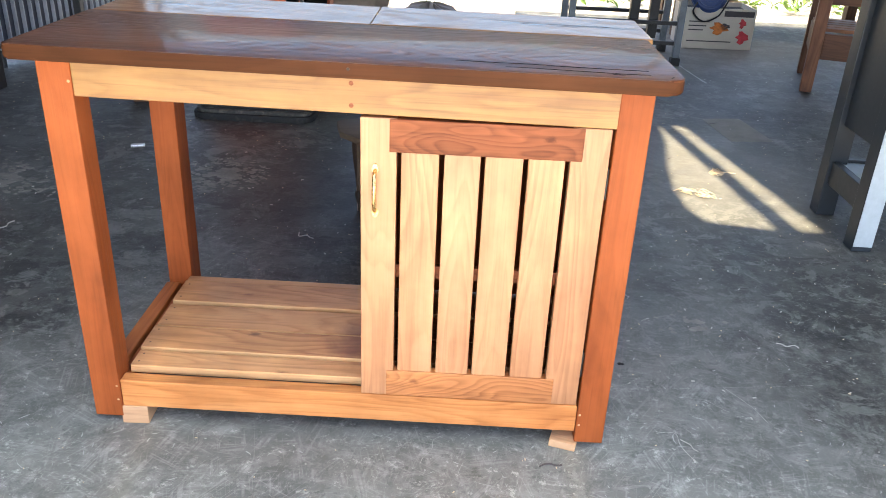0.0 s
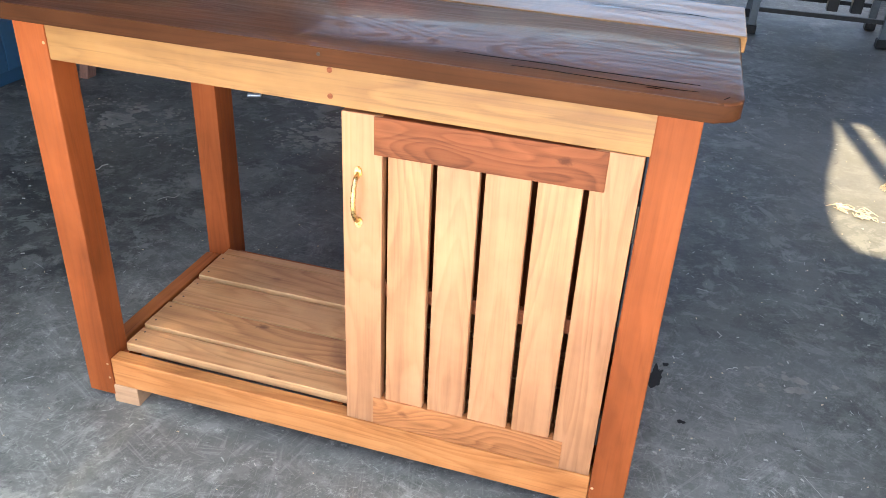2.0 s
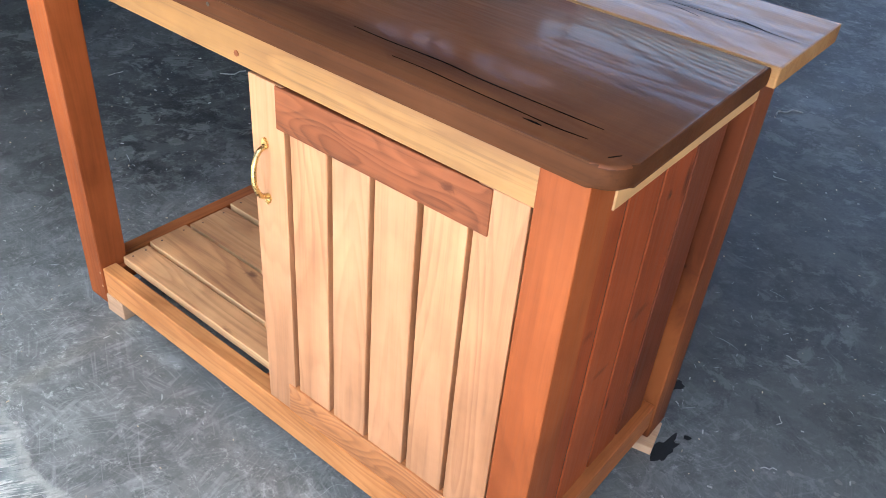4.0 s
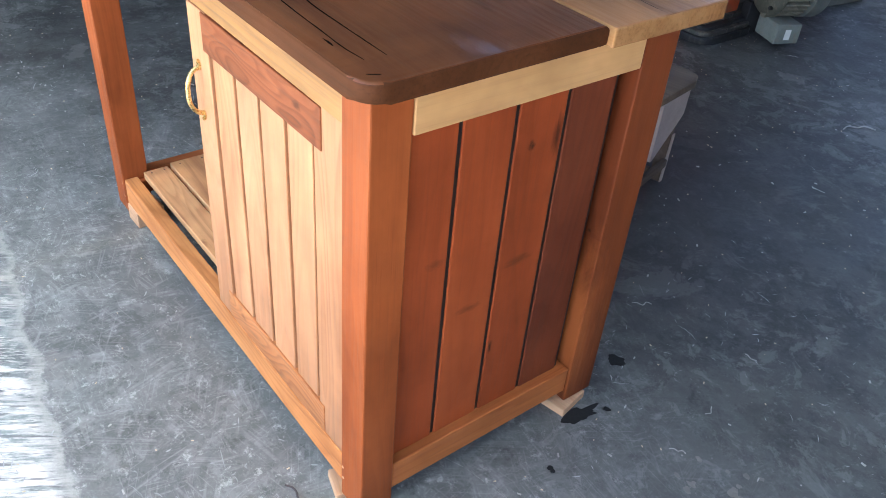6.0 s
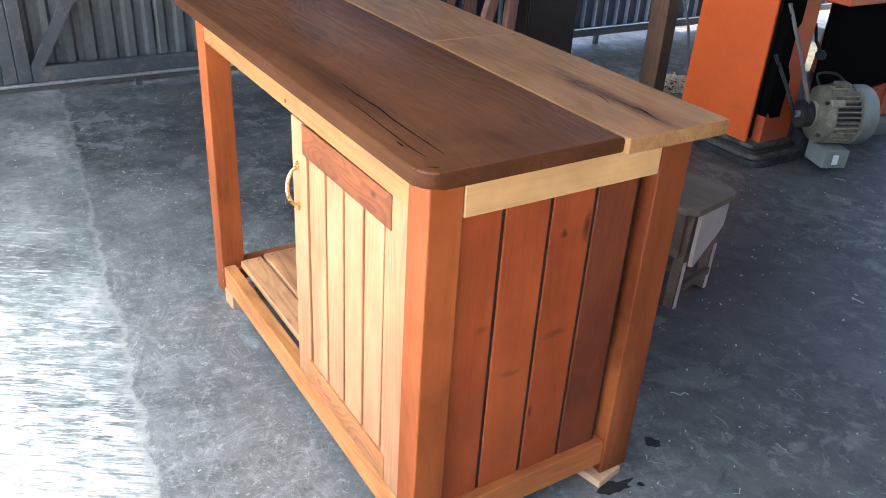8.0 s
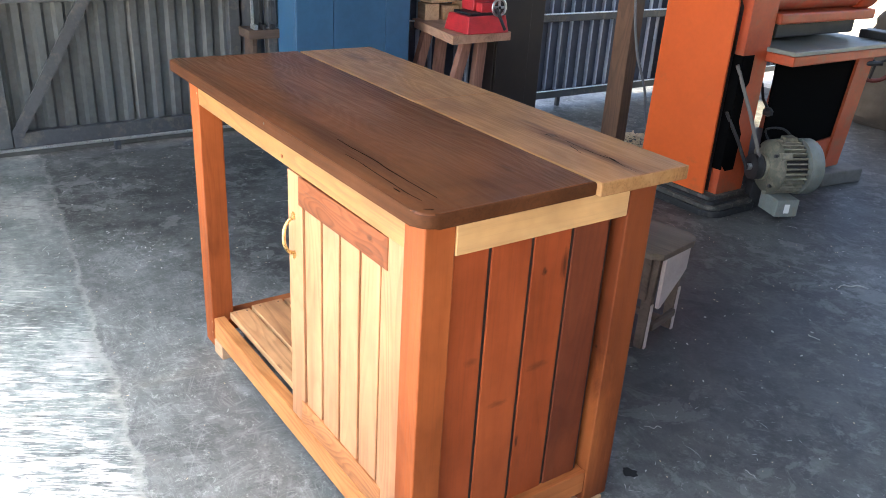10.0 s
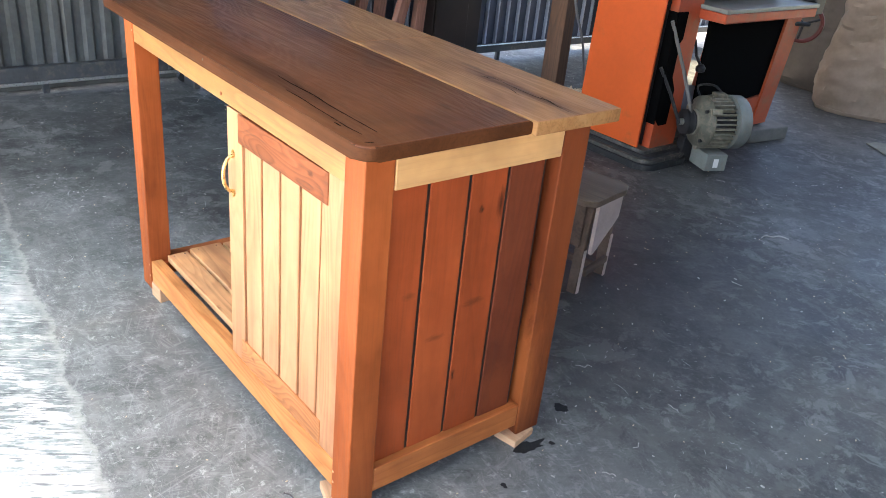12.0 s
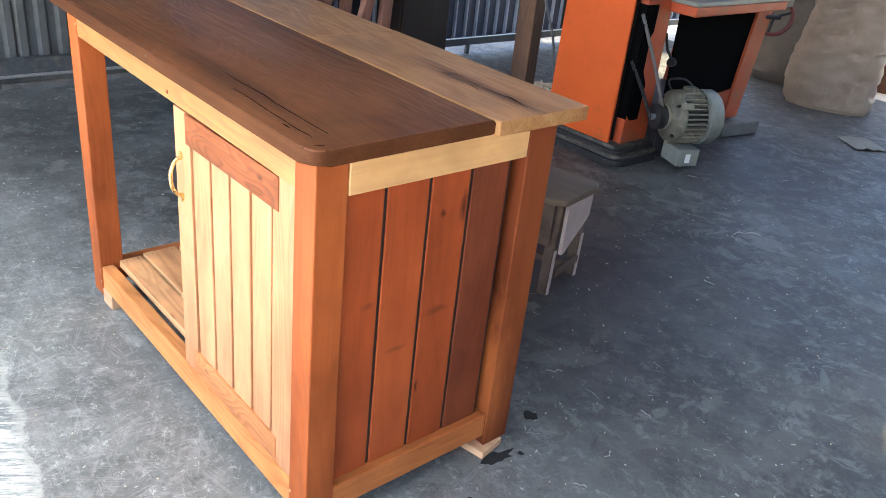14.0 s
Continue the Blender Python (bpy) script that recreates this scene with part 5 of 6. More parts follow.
# ---- sacks by the planer ----
def sack(place, w, d, h, mat, lean, seed, label, neck=True):
    """A full woven sack: wide foot, slack creased sides, gathered mouth."""
    sk = thing("sack", place, label, "sack", group="sawdust sacks")

    def skin(u0, u1, rows, n=56, swell=0.0):
        bm = bmesh.new()
        rings = []
        for j in range(rows + 1):
            u = u0 + (u1 - u0) * j / rows
            body = (1.0 - 0.16 * u ** 1.3) * min(1.0, 0.90 + 1.6 * u) * (1.0 if u < 0.8 else 1.0 - 0.75 * ((u - 0.8) / 0.2) ** 1.5)
            ring = []
            for k in range(n):
                a = k * math.tau / n
                cx, cy = math.cos(a), math.sin(a)
                e = (abs(cx) ** 3.2 + abs(cy) ** 3.2) ** (-1 / 3.2)
                p = Vector((cx * e * w * body, cy * e * d * body, h * u))
                f = noise.noise(Vector((p.x * 4, p.y * 4, p.z * 3 + seed))) * 0.03
                fold = abs(noise.noise(Vector((p.x * 9 + 3 * p.z, p.y * 9, p.z * 16 + seed)))) * 0.034 + abs(noise.noise(Vector((p.x * 22, p.y * 22, p.z * 13 + seed)))) * 0.016
                pleat = 0.02 * math.sin(11 * a + seed) * max(0.0, u - 0.62) / 0.38
                p += Vector((cx, cy, 0)) * (f - fold + pleat + swell)
                p.x += lean * u * u * h
                p.z = max(0.0, p.z + 0.04 * u * noise.noise(Vector((3 * cx, 3 * cy, seed))))
                ring.append(bm.verts.new(p))
            rings.append(ring)
        for p, q in zip(rings, rings[1:]):
            for k in range(n):
                bm.faces.new((p[k], p[(k + 1) % n], q[(k + 1) % n], q[k]))
        bm.faces.new(rings[0][::-1]), bm.faces.new(rings[-1])
        return bm

    part("body", skin(0.0, 1.0, 44), mat, sk, smooth=True)
    part("seam", skin(0.012, 0.026, 2, swell=0.002), mat, sk, "folded stitched hem", smooth=True)


sack(pose(-0.055, 4.58, 0, 0, 0, 22), 0.28, 0.18, 0.90, cloth, 0.06, 1.7, "full pale woven plastic sack of sawdust")
sack(pose(-0.5, 4.98, 0, 0, 0, -10), 0.33, 0.24, 0.84, cloth_shaded, 0.0, 6.1, "full grey woven sack behind the planer, its shade put into the colour")
sack(pose(0.5, 4.85, 0, 0, 0, 35), 0.2, 0.18, 0.2, cloth_shaded, 0.05, 9.4, "low half-empty pale woven sack")
h = thing("yellow_housing", pose(-0.36, 5.62, 0, 0, 0, 12), "yellow enamelled machine housing on dark timber bearers", "machine")
part("cover", box(-0.36, 0.36, -0.2, 0.2, 0.46, 0.78, 0.03), yellow_paint, h, smooth=True)
part("cap", lathe(bmesh.new(), [(0.05, 0.7805), (0.055, 0.79), (0.05, 0.83), (0.03, 0.845)], 16, Matrix.Translation((0.05, 0, 0))), brown_x, h, "rusty brown cap", smooth=True)
for x in (-0.3, 0.2):
    part("bearer", box(x, x + 0.12, -0.18, 0.18, -0.03, 0.459, 0.006), aged_z, h, "dark timber bearer")
bm = bmesh.new()
rag = [[bm.verts.new((x * 0.035, y * 0.03, 0.004 + 0.022 * abs(noise.noise(Vector((x * 0.6, y * 0.7, 2.2)))))) for y in range(7)] for x in range(7)]
for i in range(6):
    for j in range(6):
        bm.faces.new((rag[i][j], rag[i + 1][j], rag[i + 1][j + 1], rag[i][j + 1]))
ext = bmesh.ops.extrude_face_region(bm, geom=bm.faces[:])
bmesh.ops.translate(bm, verts=[v for v in ext["geom"] if isinstance(v, bmesh.types.BMVert)], vec=(0, 0, -0.003))
single("rag", bm, plain("dirty_rag_cloth", (0.19, 0.19, 0.155), 0.8, 0, 0.25, 12, 0.3), "crumpled dusty rag on the floor", "rag", smooth=True, at=pose(0.33, 3.97, 0, 0, 0, -35))


# ---- painted frame, chair, carton and stand on the open side ----
def painted_cabinet():
    c = thing("painted_cabinet", (2.19, 1.17, 0), "slate blue painted cabinet frame on square legs", "cabinet")
    w, d, l = 0.8, 0.4, 0.07
    for x in (0, w - l):
        for y in (0, d - l):
            part("leg", box(x, x + l, y, y + l, 0.0, 0.84, 0.003), slate_paint, c)
    # thin pale sheet paints sunlight onto the leg's front
    part("leg_face", box(0.072 - 0.07, l - 0.002, -0.004, -0.001, 0.02, 0.84, 0.0), slate_light, c, "thin pale sheet for the sunlight on the leg")
    part("side_panel", box(0.02, 0.04, l + 0.001, d - l - 0.001, 0.36, 0.83, 0.003), slate_paint, c)
    part("back_panel", box(l + 0.001, w - l - 0.001, d - 0.04, d - 0.02, 0.36, 0.83, 0.003), slate_paint, c)
    part("front_panel", box(l + 0.001, w - l - 0.001, 0.02, 0.04, 0.36, 0.83, 0.003), slate_paint, c)
    for y in (0.012, d - 0.045):
        part("stretcher", box(l + 0.001, w - l - 0.001, y, y + 0.03, 0.13, 0.22, 0.003), slate_paint, c)
    for x in (0.012, w - 0.045):
        part("stretcher", box(x, x + 0.03, l + 0.001, d - l - 0.001, 0.13, 0.22, 0.003), slate_paint, c)
    part("shelf", box(0.044, w - 0.046, 0.046, d - 0.046, 0.19, 0.21, 0.003), slate_light, c, "pale grey lower shelf")
    part("top", box(-0.02, w + 0.02, -0.02, d + 0.02, 0.841, 0.87, 0.004), slate_paint, c)


painted_cabinet()


def timber_chair():
    c = thing("garden_chair", pose(2.83, 3.5, 0, 0, 0, -18), "reddish-brown timber armchair frame on the concrete", "chair")
    w, d, l = 0.62, 0.6, 0.07
    for x in (0, w - l):
        part("leg", box(x, x + l, 0, l, 0, 0.62, 0.006), aged_z, c)
        part("leg", box(x, x + l, d - l, d, 0, 0.95, 0.006), aged_z, c)
        part("seat_rail", box(x + 0.015, x + 0.05, l + 0.001, d - l - 0.001, 0.2, 0.35, 0.004), aged_y, c)
        part("armrest", box(x - 0.01, x + l + 0.01, -0.02, d - l - 0.002, 0.621, 0.65, 0.006), aged_y, c)
    part("seat_rail", box(l + 0.001, w - l - 0.001, 0.015, 0.045, 0.2, 0.35, 0.004), aged_x, c)
    for k in range(5):
        part("seat_slat", box(0.02, w - 0.02, 0.09 + k * 0.088, 0.16 + k * 0.088, 0.351, 0.371, 0.003), aged_x, c)
    for k in range(4):
        part("back_slat", box(l + 0.001, w - l - 0.001, d - 0.045, d - 0.02, 0.45 + k * 0.12, 0.53 + k * 0.12, 0.003), aged_x, c)


timber_chair()


def carton():
    c = thing("carton", pose(2.63, 4.86, 0, 0, 0, 2), "printed pale cardboard carton with open dark top", "carton")
    w, d, h = 0.255, 0.17, 0.29
    for x0, x1, y0, y1 in ((-w, w, -d, -d + 0.006), (-w, w, d - 0.006, d), (-w, -w + 0.006, -d + 0.007, d - 0.007), (w - 0.006, w, -d + 0.007, d - 0.007)):
        part("side", box(x0, x1, y0, y1, 0.0, h, 0.001), card, c)
    part("bottom", box(-w + 0.007, w - 0.007, -d + 0.007, d - 0.007, 0.0, 0.006), card_brown, c)
    part("flap", box(-w, w, d, d + 0.12, h - 0.004, h, 0.0, pose(0, 0, 0, 0, 0, 0)), card_brown, c, "folded-out brown flap")
    f = -d - 0.0015
    for x, z, r, mat, sx in ((0.0, 0.15, 0.04, print_orange, 1.5), (0.18, 0.09, 0.042, print_red, 1.0), (0.165, 0.19, 0.03, print_red, 0.8), (0.04, 0.165, 0.02, print_dark, 1.6)):
        bm = prism(bmesh.new(), [(sx * r * math.cos(k * math.tau / 14) * (1 + 0.35 * math.sin(3 * k)), r * math.sin(k * math.tau / 14) * (1 + 0.3 * math.cos(5 * k))) for k in range(14)], 0, 0.001, pose(x, f + 0.001, z, 90, 0, 0))
        part("printed_patch", bm, mat, c)
    for x0, x1, z in ((-0.23, -0.08, 0.19), (-0.23, -0.1, 0.16), (-0.23, -0.12, 0.13), (-0.23, 0.1, 0.05)):
        part("printed_bar", box(x0, x1, f, f + 0.001, z, z + 0.008), print_dark, c)
    part("printed_bar", box(0.02, 0.24, f, f + 0.001, 0.235, 0.275), print_dark, c)
    part("contents", box(-w + 0.01, w - 0.01, -d + 0.01, d - 0.01, 0.1, h - 0.03, 0.01), black, c, "dark contents")
    b = thing("blue_fan_cover", Matrix.Translation((2.535, 4.72, 0.385)) @ pose(0, 0, 0, 75, 0, 0) @ Matrix.Diagonal((1.12, 1.12, 1.12, 1)), "round dark blue ribbed plastic cover on the carton", "cover")
    part("dish", lathe(bmesh.new(), [(0.02, 0.03), (0.1, 0.02), (0.118, 0.0), (0.118, -0.03), (0.1, -0.04)], 30), blue_plastic, b, smooth=True)
    for k in range(3):
        part("rib", cord(bmesh.new(), [((0.035 + 0.025 * k) * math.cos(a * math.tau / 24), (0.035 + 0.025 * k) * math.sin(a * math.tau / 24), 0.03 - 0.003 * k) for a in range(25)], 0.004, 6), blue_plastic, b)
    single("cable", cord(bmesh.new(), curve_points([(2.44, 4.67, 0.33), (2.42, 4.66, 0.26), (2.5, 4.655, 0.2), (2.6, 4.66, 0.24), (2.66, 4.68, 0.34), (2.72, 4.72, 0.46)], 6), 0.006), rubber, "black cable draped over the carton", "cable", smooth=True)


carton()


def machine_stand():
    s = thing("steel_stand", (1.45, 4.05, 0), "grey steel tool stand holding a timber board", "stand")
    for x in (0.0, 0.72):
        for y in (0.0, 0.45):
            part("leg", box(x, x + 0.045, y, y + 0.045, 0.05, 0.6, 0.003), plain("stand_steel" + str(x) + str(y), (0.14, 0.165, 0.19), 0.45, 0.3), s)
            part("foot", box(x - 0.008, x + 0.053, y - 0.008, y + 0.053, 0.0, 0.049, 0.004), rubber, s, "black rubber foot")
    for y in (0.01, 0.46):
        part("cross_bar", box(0.046, 0.719, y, y + 0.025, 0.13, 0.155, 0.002), iron, s)
        part("cross_bar", box(0.046, 0.719, y, y + 0.025, 0.26, 0.285, 0.002), iron, s)
    for x in (0.42, 0.55):
        part("bracket", box(x, x + 0.06, 0.1, 0.16, 0.156, 0.6, 0.004), iron, s)
    part("top_frame", box(-0.02, 0.79, -0.02, 0.52, 0.601, 0.63, 0.004), iron, s)
    b = thing("circular_saw_table", (1.45, 4.05, 0.631), "dark bench saw body on the steel stand", "saw")
    part("body", box(0.05, 0.68, 0.05, 0.45, 0.0, 0.12, 0.01), iron, b)
    part("table", box(0.0, 0.74, 0.0, 0.5, 0.121, 0.14, 0.004), dusty_steel, b)
    single("timber_board", box(-0.3, 0.3, -0.05, 0.05, 0, 0.03, 0.003), raw_wood, "pale timber board lying across the stand", "board", at=pose(1.75, 3.98, 0.772, 0, 0, 4))


machine_stand()


# ---- outside, beyond the open back ----
def tree(place, h, r, seed):
    rng = random.Random(seed)
    t = thing("tree", place, "slender tree with a loose green crown behind the workshop", "tree", group="trees behind the workshop")
    bm = bmesh.new()
    pts = curve_points([(0, 0, -0.05), (rng.uniform(-0.1, 0.1), 0, h * 0.3), (rng.uniform(-0.2, 0.2), 0.1, h * 0.65), (rng.uniform(-0.3, 0.3), 0.1, h)], 5)
    for a, b in zip(pts, pts[1:]):
        tube(bm, a, b, r * (1 - 0.8 * a.z / h), r * (1 - 0.8 * b.z / h), 9)
    tips = []
    for k in range(12):
        a = pts[rng.randrange(10, len(pts))]
        d = Vector((rng.uniform(-1, 1), rng.uniform(-1, 1), rng.uniform(0.1, 0.9))).normalized() * rng.uniform(0.5, 1.1)
        tube(bm, a, a + d, r * 0.25, r * 0.08, 6)
        tips += [a + d * q for q in (0.5, 0.8, 1.05)]
    part("trunk", bm, bark, t)
    bm = bmesh.new()
    for p in tips:
        for k in range(42):
            q = p + Vector((rng.gauss(0, 0.28), rng.gauss(0, 0.28), rng.gauss(0, 0.22)))
            m = Matrix.LocRotScale(q, Euler((rng.uniform(-1, 1), rng.uniform(-1, 1), rng.uniform(0, 6.3))), None)
            s = rng.uniform(0.035, 0.075)
            vs = [bm.verts.new(m @ Vector(c)) for c in ((-s, 0, 0), (0, s * 0.5, s * 0.15), (s * 1.2, 0, 0), (0, -s * 0.5, s * 0.15))]
            bm.faces.new(vs)
    part("crown", bm, leaf_mat, t)


for k, (x, y, h) in enumerate(((3.3, 8.6, 6.5), (4.4, 9.3, 7.0), (5.0, 8.2, 6.2), (6.8, 9.0, 6.2), (9.0, 11.0, 7.0))):
    tree((x, y, -0.03), h, 0.07 + 0.01 * (k % 3), 40 + k)


def shrubs():
    """A ragged hedge of leaves along the plot."""
    rng = random.Random(77)
    bm = bmesh.new()
    for k in range(9000):
        x = rng.uniform(-3, 12)
        top = 0.75 + 0.5 * noise.noise(Vector((x * 0.8, 0, 4))) + 0.3 * noise.noise(Vector((x * 3, 0, 1)))
        q = Vector((x, 10.6 + rng.gauss(0, 0.35), rng.uniform(0, max(0.2, top))))
        m = Matrix.LocRotScale(q, Euler((rng.uniform(-1, 1), rng.uniform(-1, 1), rng.uniform(0, 6.3))), None)
        s = rng.uniform(0.03, 0.08)
        bm.faces.new([bm.verts.new(m @ Vector(c)) for c in ((-s, 0, 0), (0, s * 0.5, s * 0.2), (s * 1.2, 0, 0), (0, -s * 0.5, s * 0.2))])
    single("hedge", bm, leaf_mat, "ragged green hedge along the plot", "hedge", kind="stuff")


shrubs()


def weeds():
    """Sunlit weeds and saplings along the edge of the slab at the open back."""
    rng = random.Random(91)
    bm = bmesh.new()
    for k in range(5200):
        x, y = rng.uniform(1.2, 9.5), 6.5 + abs(rng.gauss(0, 0.9))
        if noise.noise(Vector((x * 1.3, y * 1.1, 2))) < -0.05:
            continue
        q = Vector((x, y, abs(rng.gauss(0, 0.28))))
        m = Matrix.LocRotScale(q, Euler((rng.uniform(-1, 1), rng.uniform(-1, 1), rng.uniform(0, 6.3))), None)
        s = rng.uniform(0.02, 0.06)
        bm.faces.new([bm.verts.new(m @ Vector(c)) for c in ((-s, 0, 0), (0, s * 0.4, s * 0.2), (s * 1.4, 0, 0), (0, -s * 0.4, s * 0.2))])
    single("weeds", bm, leaf_mat, "sunlit green weeds beside the concrete slab", "weeds", kind="stuff")


weeds()
fence = thing("pole_fence", (0, 0, 0), "weathered timber pole fence behind the workshop", "fence")
for k in range(15):
    x = 1.6 + k * 0.42
    part("post", tube(bmesh.new(), (x, 8.0, -0.03), (x + 0.03 * math.sin(k * 2.1), 8.0, 1.25), 0.035 + 0.012 * math.sin(k * 1.7), n=10), bark, fence)
for z in (0.35, 1.0):
    part("rail", tube(bmesh.new(), (1.4, 7.94, z), (7.6, 7.94, z + 0.05), 0.025, n=8), bark, fence)
tbl = thing("timber_table", (2.75, 5.1, 0), "rough timber work table at the open back", "table")
part("top", box(-0.4, 1.3, 0, 0.6, 0.36, 0.42, 0.004), post_wood, tbl)
for x in (-0.35, 1.18):
    for y in (0.03, 0.5):
        part("leg", box(x, x + 0.08, y, y + 0.08, 0, 0.3595, 0.004), post_wood, tbl)


# ---- small litter on the floor ----
def blot(name, mat, label, cx, cy, rx, ry, turn, seed, h=0.0012, cat="stain"):
    n = 40
    out = []
    for k in range(n):
        a = k * math.tau / n
        f = 1 + 0.55 * noise.noise(Vector((1.6 * math.cos(a), 1.6 * math.sin(a), seed))) + 0.25 * noise.noise(Vector((5 * math.cos(a), 5 * math.sin(a), seed + 3)))
        out.append((rx * f * math.cos(a), ry * f * math.sin(a)))
    single(name, prism(bmesh.new(), out, 0.0, h), mat, label, cat, at=pose(cx, cy, 0.0004, 0, 0, turn))


blot("oil_stain", oil, "black flaking tar stain beside the bench leg", 1.183, 0.503, 0.042, 0.015, 82, 2.0)
blot("oil_stain", oil, "small black tar spot on the floor", 1.205, 0.562, 0.008, 0.005, 30, 5.0)
blot("oil_stain", oil, "faint dark oil spot on the floor", 1.116, 0.685, 0.022, 0.015, 40, 8.0, 0.0006)
blot("oil_stain", oil, "small black tar spot on the floor", 1.25, 0.36, 0.008, 0.006, 0, 9.0)
flake = plain("flaked_cement", (0.20, 0.195, 0.175), 0.8, 0, 0.3, 10, 0.4)


def flaked(cx, cy, rx, ry, count, seed):
    """A broken skin of pale cement: many small ragged flakes lying close together."""
    rng = random.Random(seed)
    bm = bmesh.new()
    for k in range(count):
        a, r = rng.uniform(0, math.tau), rng.random() ** 0.6
        if noise.noise(Vector((3 * r * math.cos(a), 3 * r * math.sin(a), seed))) < -0.15:
            continue
        x, y, s = cx + rx * r * math.cos(a), cy + ry * r * math.sin(a), rng.uniform(0.004, 0.022) * (1.3 - r)
        n = 9
        out = [(x + s * rng.uniform(0.5, 1.4) * math.cos(q * math.tau / n), y + s * rng.uniform(0.4, 1.1) * math.sin(q * math.tau / n)) for q in range(n)]
        prism(bm, out, 0.0002, 0.0006 + 0.0004 * rng.random())
    single("cement_flakes", bm, flake, "pale flaked cement skin on the floor", "flakes", kind="stuff")


flaked(-0.17, 1.6, 0.2, 0.2, 420, 3)
flaked(-0.95, 1.45, 0.3, 0.25, 420, 8)
flaked(1.50, 0.6, 0.12, 0.1, 30, 5)


scuff_mat = plain("scored_concrete", (0.34, 0.35, 0.34), 0.8, 0, 0.3, 10, 0.2)


def scuffs(groups, seed):
    """Thin pale scratch marks in loose bundles, thickest near the open front."""
    rng = random.Random(seed)
    bm = bmesh.new()
    for k in range(groups):
        gx, gy = rng.uniform(-2.0, 2.8), -0.7 + 2.0 * rng.random() ** 1.9
        if rng.random() < 0.12:
            gy = rng.uniform(0, 4)
        turn, spread = rng.choice((0.5, 2.3, 1.2, 2.9)) + rng.gauss(0, 0.35), rng.uniform(0.02, 0.12)
        for n in range(rng.randrange(2, 8)):
            x, y = gx + rng.gauss(0, spread), gy + rng.gauss(0, spread)
            length, w, a = rng.uniform(0.004, 0.02) * (1 if rng.random() < 0.94 else 3.0), rng.uniform(0.0005, 0.002) * (1 if y < 0.4 else 0.55), turn + rng.gauss(0, 0.35) + (1.57 if rng.random() < 0.25 else 0)
            bend, c, d = rng.gauss(0, 0.08), math.cos(a), math.sin(a)
            pts = [(u, bend * length * (1 - (2 * u / length) ** 2)) for u in (-length / 2, -length / 5, length / 5, length / 2)]
            ws = (0.2 * w, w, w * rng.uniform(0.4, 1), 0.2 * w)
            left = [bm.verts.new((x + c * u - d * (q + h), y + d * u + c * (q + h), 0.0005)) for (u, q), h in zip(pts, ws)]
            right = [bm.verts.new((x + c * u - d * (q - h), y + d * u + c * (q - h), 0.0005)) for (u, q), h in zip(pts, ws)]
            for i in range(3):
                bm.faces.new((left[i], right[i], right[i + 1], left[i + 1]))
    single("scuff_marks", bm, scuff_mat, "thin pale scratches scored into the concrete", "scratches", kind="stuff")


scuffs(560, 21)
single("mended_patch", prism(bmesh.new(), [(2.06, 2.78), (2.27, 2.815), (2.33, 2.43), (2.115, 2.395)], 0.0, 0.0012), plain("pale_patch_surface", (0.21, 0.20, 0.175), 0.8, 0, 0.2, 9, 0.3), "pale rectangular patch on the concrete", "patch")
gouge_mat = plain("white_gouge", (0.36, 0.36, 0.34), 0.8, 0, 0.2, 30, 0.2)


def gouge(points, w, seed):
    """One long pale gouge in the cement, broken and uneven in width."""
    bm = bmesh.new()
    pts = curve_points([(x, y, 0.0006) for x, y in points], 6)
    for i in range(len(pts) - 1):
        a, b = pts[i], pts[i + 1]
        d = (b - a).normalized()
        side = Vector((-d.y, d.x, 0))
        k0, k1 = (0.42 * w * (0.6 + 0.7 * noise.noise(Vector((p.x * 90, p.y * 90, seed + 2)))) for p in (a, b))
        bm.faces.new([bm.verts.new(q) for q in (a - side * k0, b - side * k1, b + side * k1, a + side * k0)])
    bmesh.ops.remove_doubles(bm, verts=bm.verts[:], dist=0.0004)
    single("floor_scratch", bm, gouge_mat, "long white scratch gouged into the concrete", "scratch", group="long scratches")


for k, (line, w) in enumerate((([(1.215, 0.246), (1.30, 0.252), (1.433, 0.268), (1.60, 0.29), (1.74, 0.31)], 0.0014),
                               ([(1.29, 0.074), (1.318, 0.08), (1.336, 0.074), (1.337, 0.04), (1.345, 0.01), (1.36, -0.02)], 0.0042),
                               ([(1.11, 0.206), (1.16, 0.227), (1.22, 0.24), (1.31, 0.26)], 0.0012),
                               ([(-0.25, 0.271), (-0.2, 0.28), (-0.15, 0.286), (-0.06, 0.29)], 0.0012),
                               ([(0.79, 0.02), (0.77, 0.003), (0.768, -0.03), (0.75, -0.06), (0.745, -0.08)], 0.0022),
                               ([(1.36, 0.10), (1.40, 0.05), (1.43, 0.03)], 0.0012),
                               ([(0.62, 0.02), (0.67, -0.005), (0.72, -0.012)], 0.0011),
                               ([(1.50, 0.28), (1.55, 0.20), (1.57, 0.14)], 0.0025),
                               ([(1.44, 0.22), (1.50, 0.16), (1.53, 0.15)], 0.0016),
                               ([(2.21, 4.2), (2.224, 4.08), (2.26, 3.8), (2.29, 3.587)], 0.022))):
    gouge(line, w, 3.0 + k * 1.7)



def curl(name, mat, label, x, y, length, turn, seed, r=0.0035):
    rng = random.Random(seed)
    pts = [(length * (u / 4 - 0.5), 0.16 * length * rng.uniform(-1, 1), r + 0.004 * rng.random()) for u in range(5)]
    single(name, cord(bmesh.new(), curve_points(pts, 4), r, 6), mat, label, "shaving", group="curled shavings", smooth=True, at=pose(x, y, 0, 0, 0, turn))


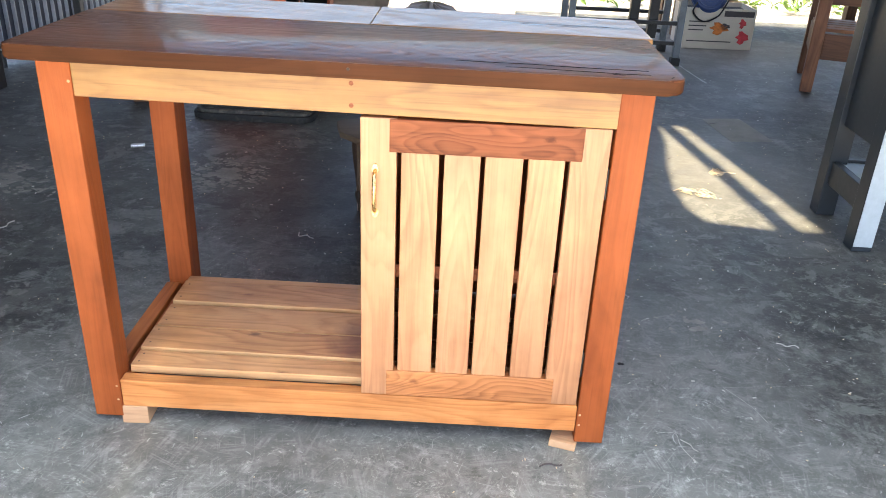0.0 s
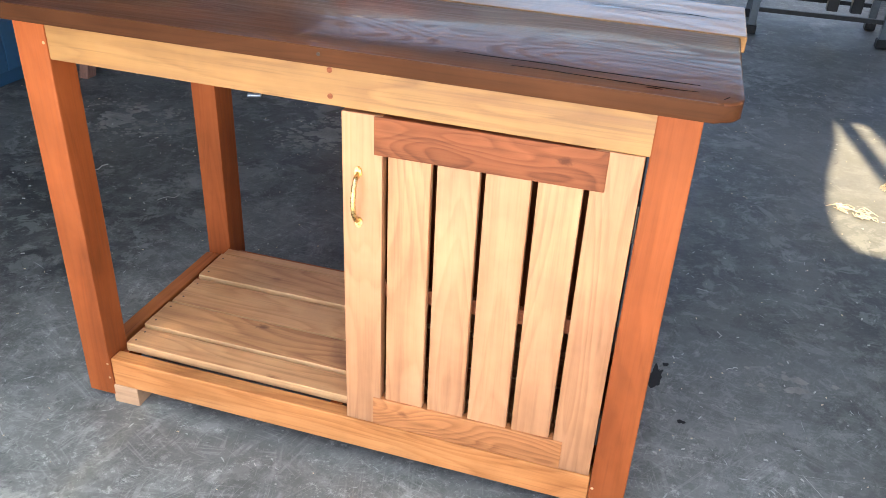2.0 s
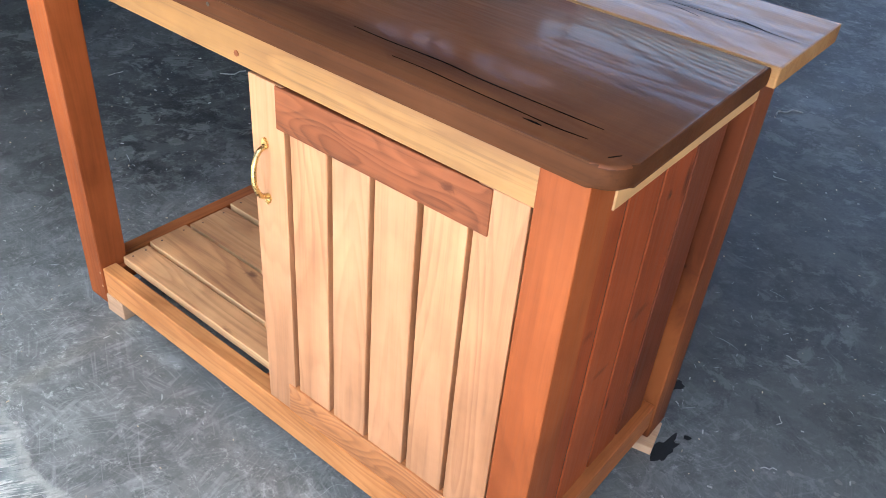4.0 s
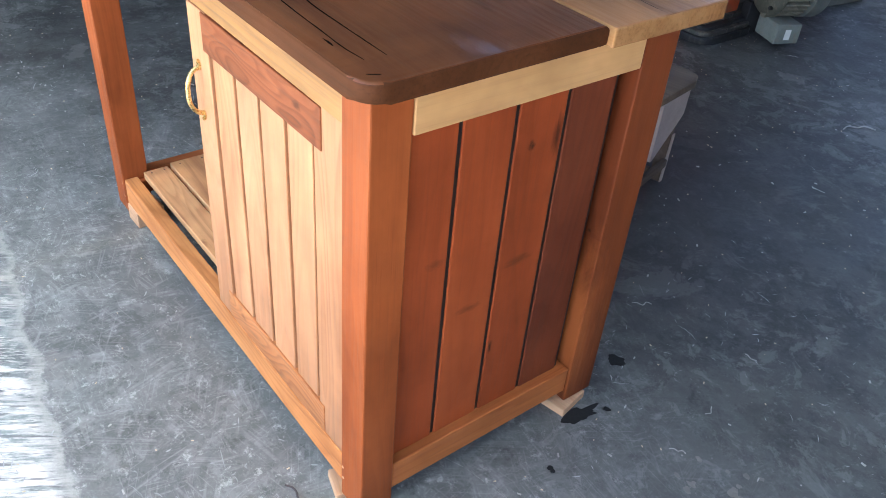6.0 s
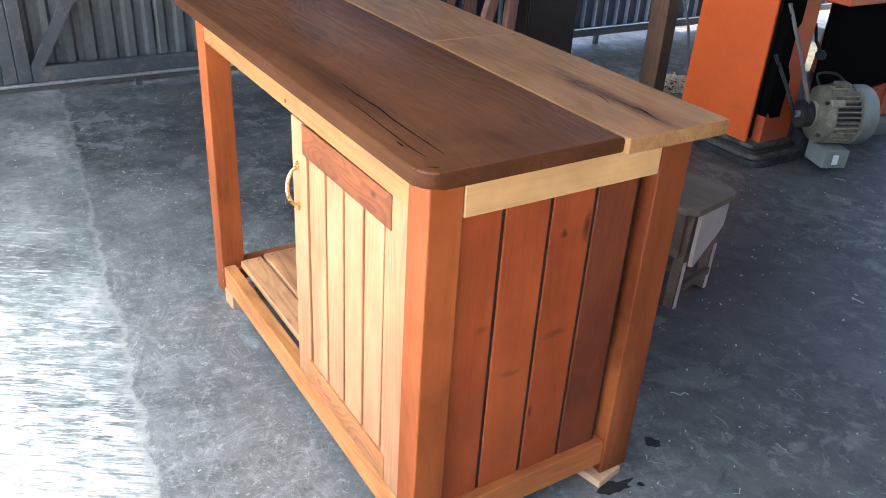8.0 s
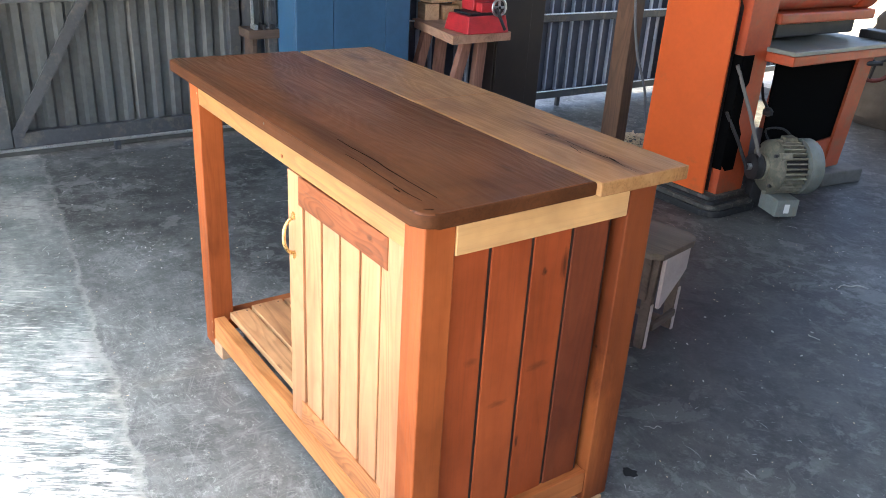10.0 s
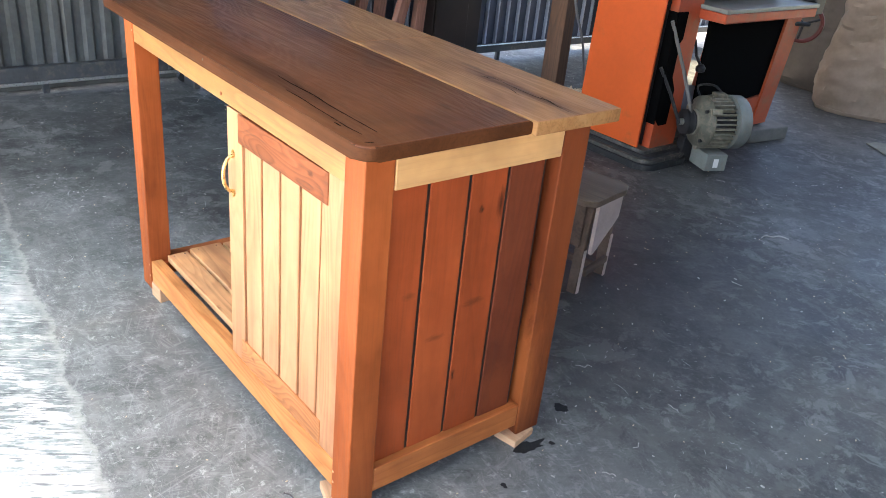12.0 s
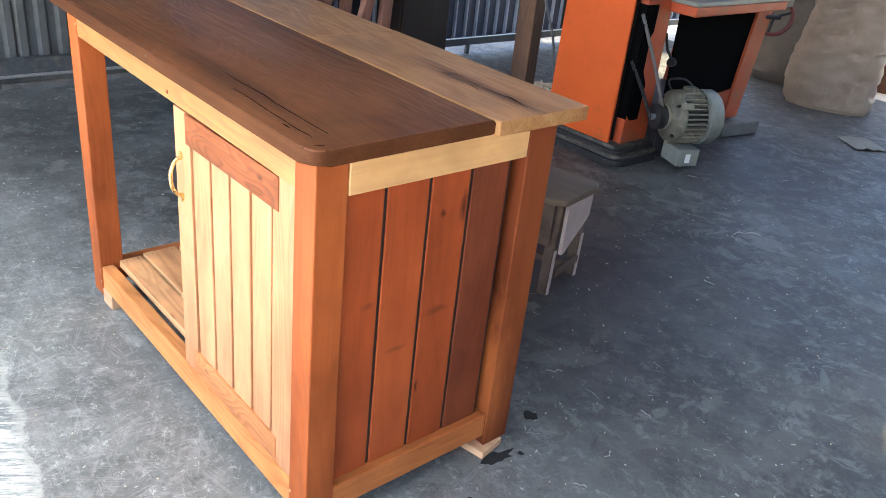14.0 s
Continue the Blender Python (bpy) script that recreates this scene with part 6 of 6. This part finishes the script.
curl("wood_shaving", pale_litter, "curled pale shaving on the floor", 0.79, 2.25, 0.12, 60, 1, 0.0025)
curl("wood_shaving", pale_litter, "curled pale shaving on the floor", 0.276, 1.045, 0.07, -30, 2, 0.002)
curl("wood_shaving", pale_litter, "curled pale shaving on the floor", 1.36, 0.035, 0.05, -50, 3, 0.0012)
curl("wood_shaving", pale_litter, "curled pale shaving on the floor", 1.74, 0.50, 0.06, -30, 4, 0.0015)
curl("wood_shaving", pale_litter, "curled pale shaving on the floor", -0.75, 1.0, 0.09, 70, 6, 0.002)
for k, (x, y, n, a, dark) in enumerate(((1.02, 0.88, 0.06, 60, 0), (1.36, 0.60, 0.04, 30, 0), (1.33, 0.74, 0.035, 100, 0), (0.95, 1.75, 0.05, 20, 0), (1.12, 2.2, 0.045, 140, 1), (1.3, 1.95, 0.05, 110, 1), (1.45, 1.05, 0.04, 80, 1), (1.28, 0.95, 0.035, 10, 0), (0.55, 3.0, 0.05, 70, 0), (0.3, 2.6, 0.05, 30, 0), (1.75, 2.1, 0.05, 50, 1), (2.1, 2.7, 0.06, 20, 1), (-0.4, 0.9, 0.09, 40, 0), (-1.0, 0.7, 0.07, 85, 0))):
    curl("wood_shaving", print_dark if dark else pale_litter, "thin dark curled scrap on the floor" if dark else "thin pale curled shaving on the floor", x, y, n * 0.8, a, 20 + k, 0.001)
curl("wood_shaving", print_dark, "dark curled scrap on the floor", 1.03, -0.06, 0.05, 15, 7, 0.002)


def strewn(name, mat, label, count, seed, area, size):
    rng = random.Random(seed)
    bm = bmesh.new()
    for k in range(count):
        x, y = rng.uniform(*area[0]), rng.uniform(*area[1])
        if -0.05 < x < 1.2 and 0 < y < 0.6 and rng.random() < 0.8:
            continue
        s = size * rng.uniform(0.4, 1.5)
        cuboid(bm, -s, s, -s * rng.uniform(0.2, 0.6), s * 0.3, 0, 0.0015 + 0.2 * s * rng.random(), 0, pose(x, y, 0.0002, 0, 0, rng.uniform(0, 180)))
    single(name, bm, mat, label, "litter", kind="stuff")


strewn("wood_chips", pale_litter, "pale wood chips strewn over the floor", 700, 3, ((-2.0, 3.0), (-0.9, 4.5)), 0.0035)
strewn("wood_crumbs", shaving, "tiny sawdust crumbs strewn over the floor", 900, 4, ((-2.0, 2.6), (-0.9, 3.0)), 0.002)
rng = random.Random(12)
for cx, cy in ((1.73, 1.67), (1.92, 1.93), (1.80, 1.64)):
    bm = bmesh.new()
    for k in range(14):
        cord(bm, curve_points([(rng.gauss(0, 0.022), rng.gauss(0, 0.022), 0.003), (rng.gauss(0, 0.022), rng.gauss(0, 0.022), rng.uniform(0.004, 0.014)), (rng.gauss(0, 0.022), rng.gauss(0, 0.022), 0.003)], 3), 0.0013, 5)
    single("wood_shaving", bm, shaving, "tangle of pale curled shavings in the sun patch", "shaving", group="shavings in the sun", smooth=True, at=(cx, cy, 0))
single("foil_scrap", box(-0.03, 0.03, -0.015, 0.015, 0, 0.012, 0.004), bright_steel, "crumpled silver foil scrap on the floor", "scrap", at=pose(-0.62, 1.88, 0, 0, 0, 20))
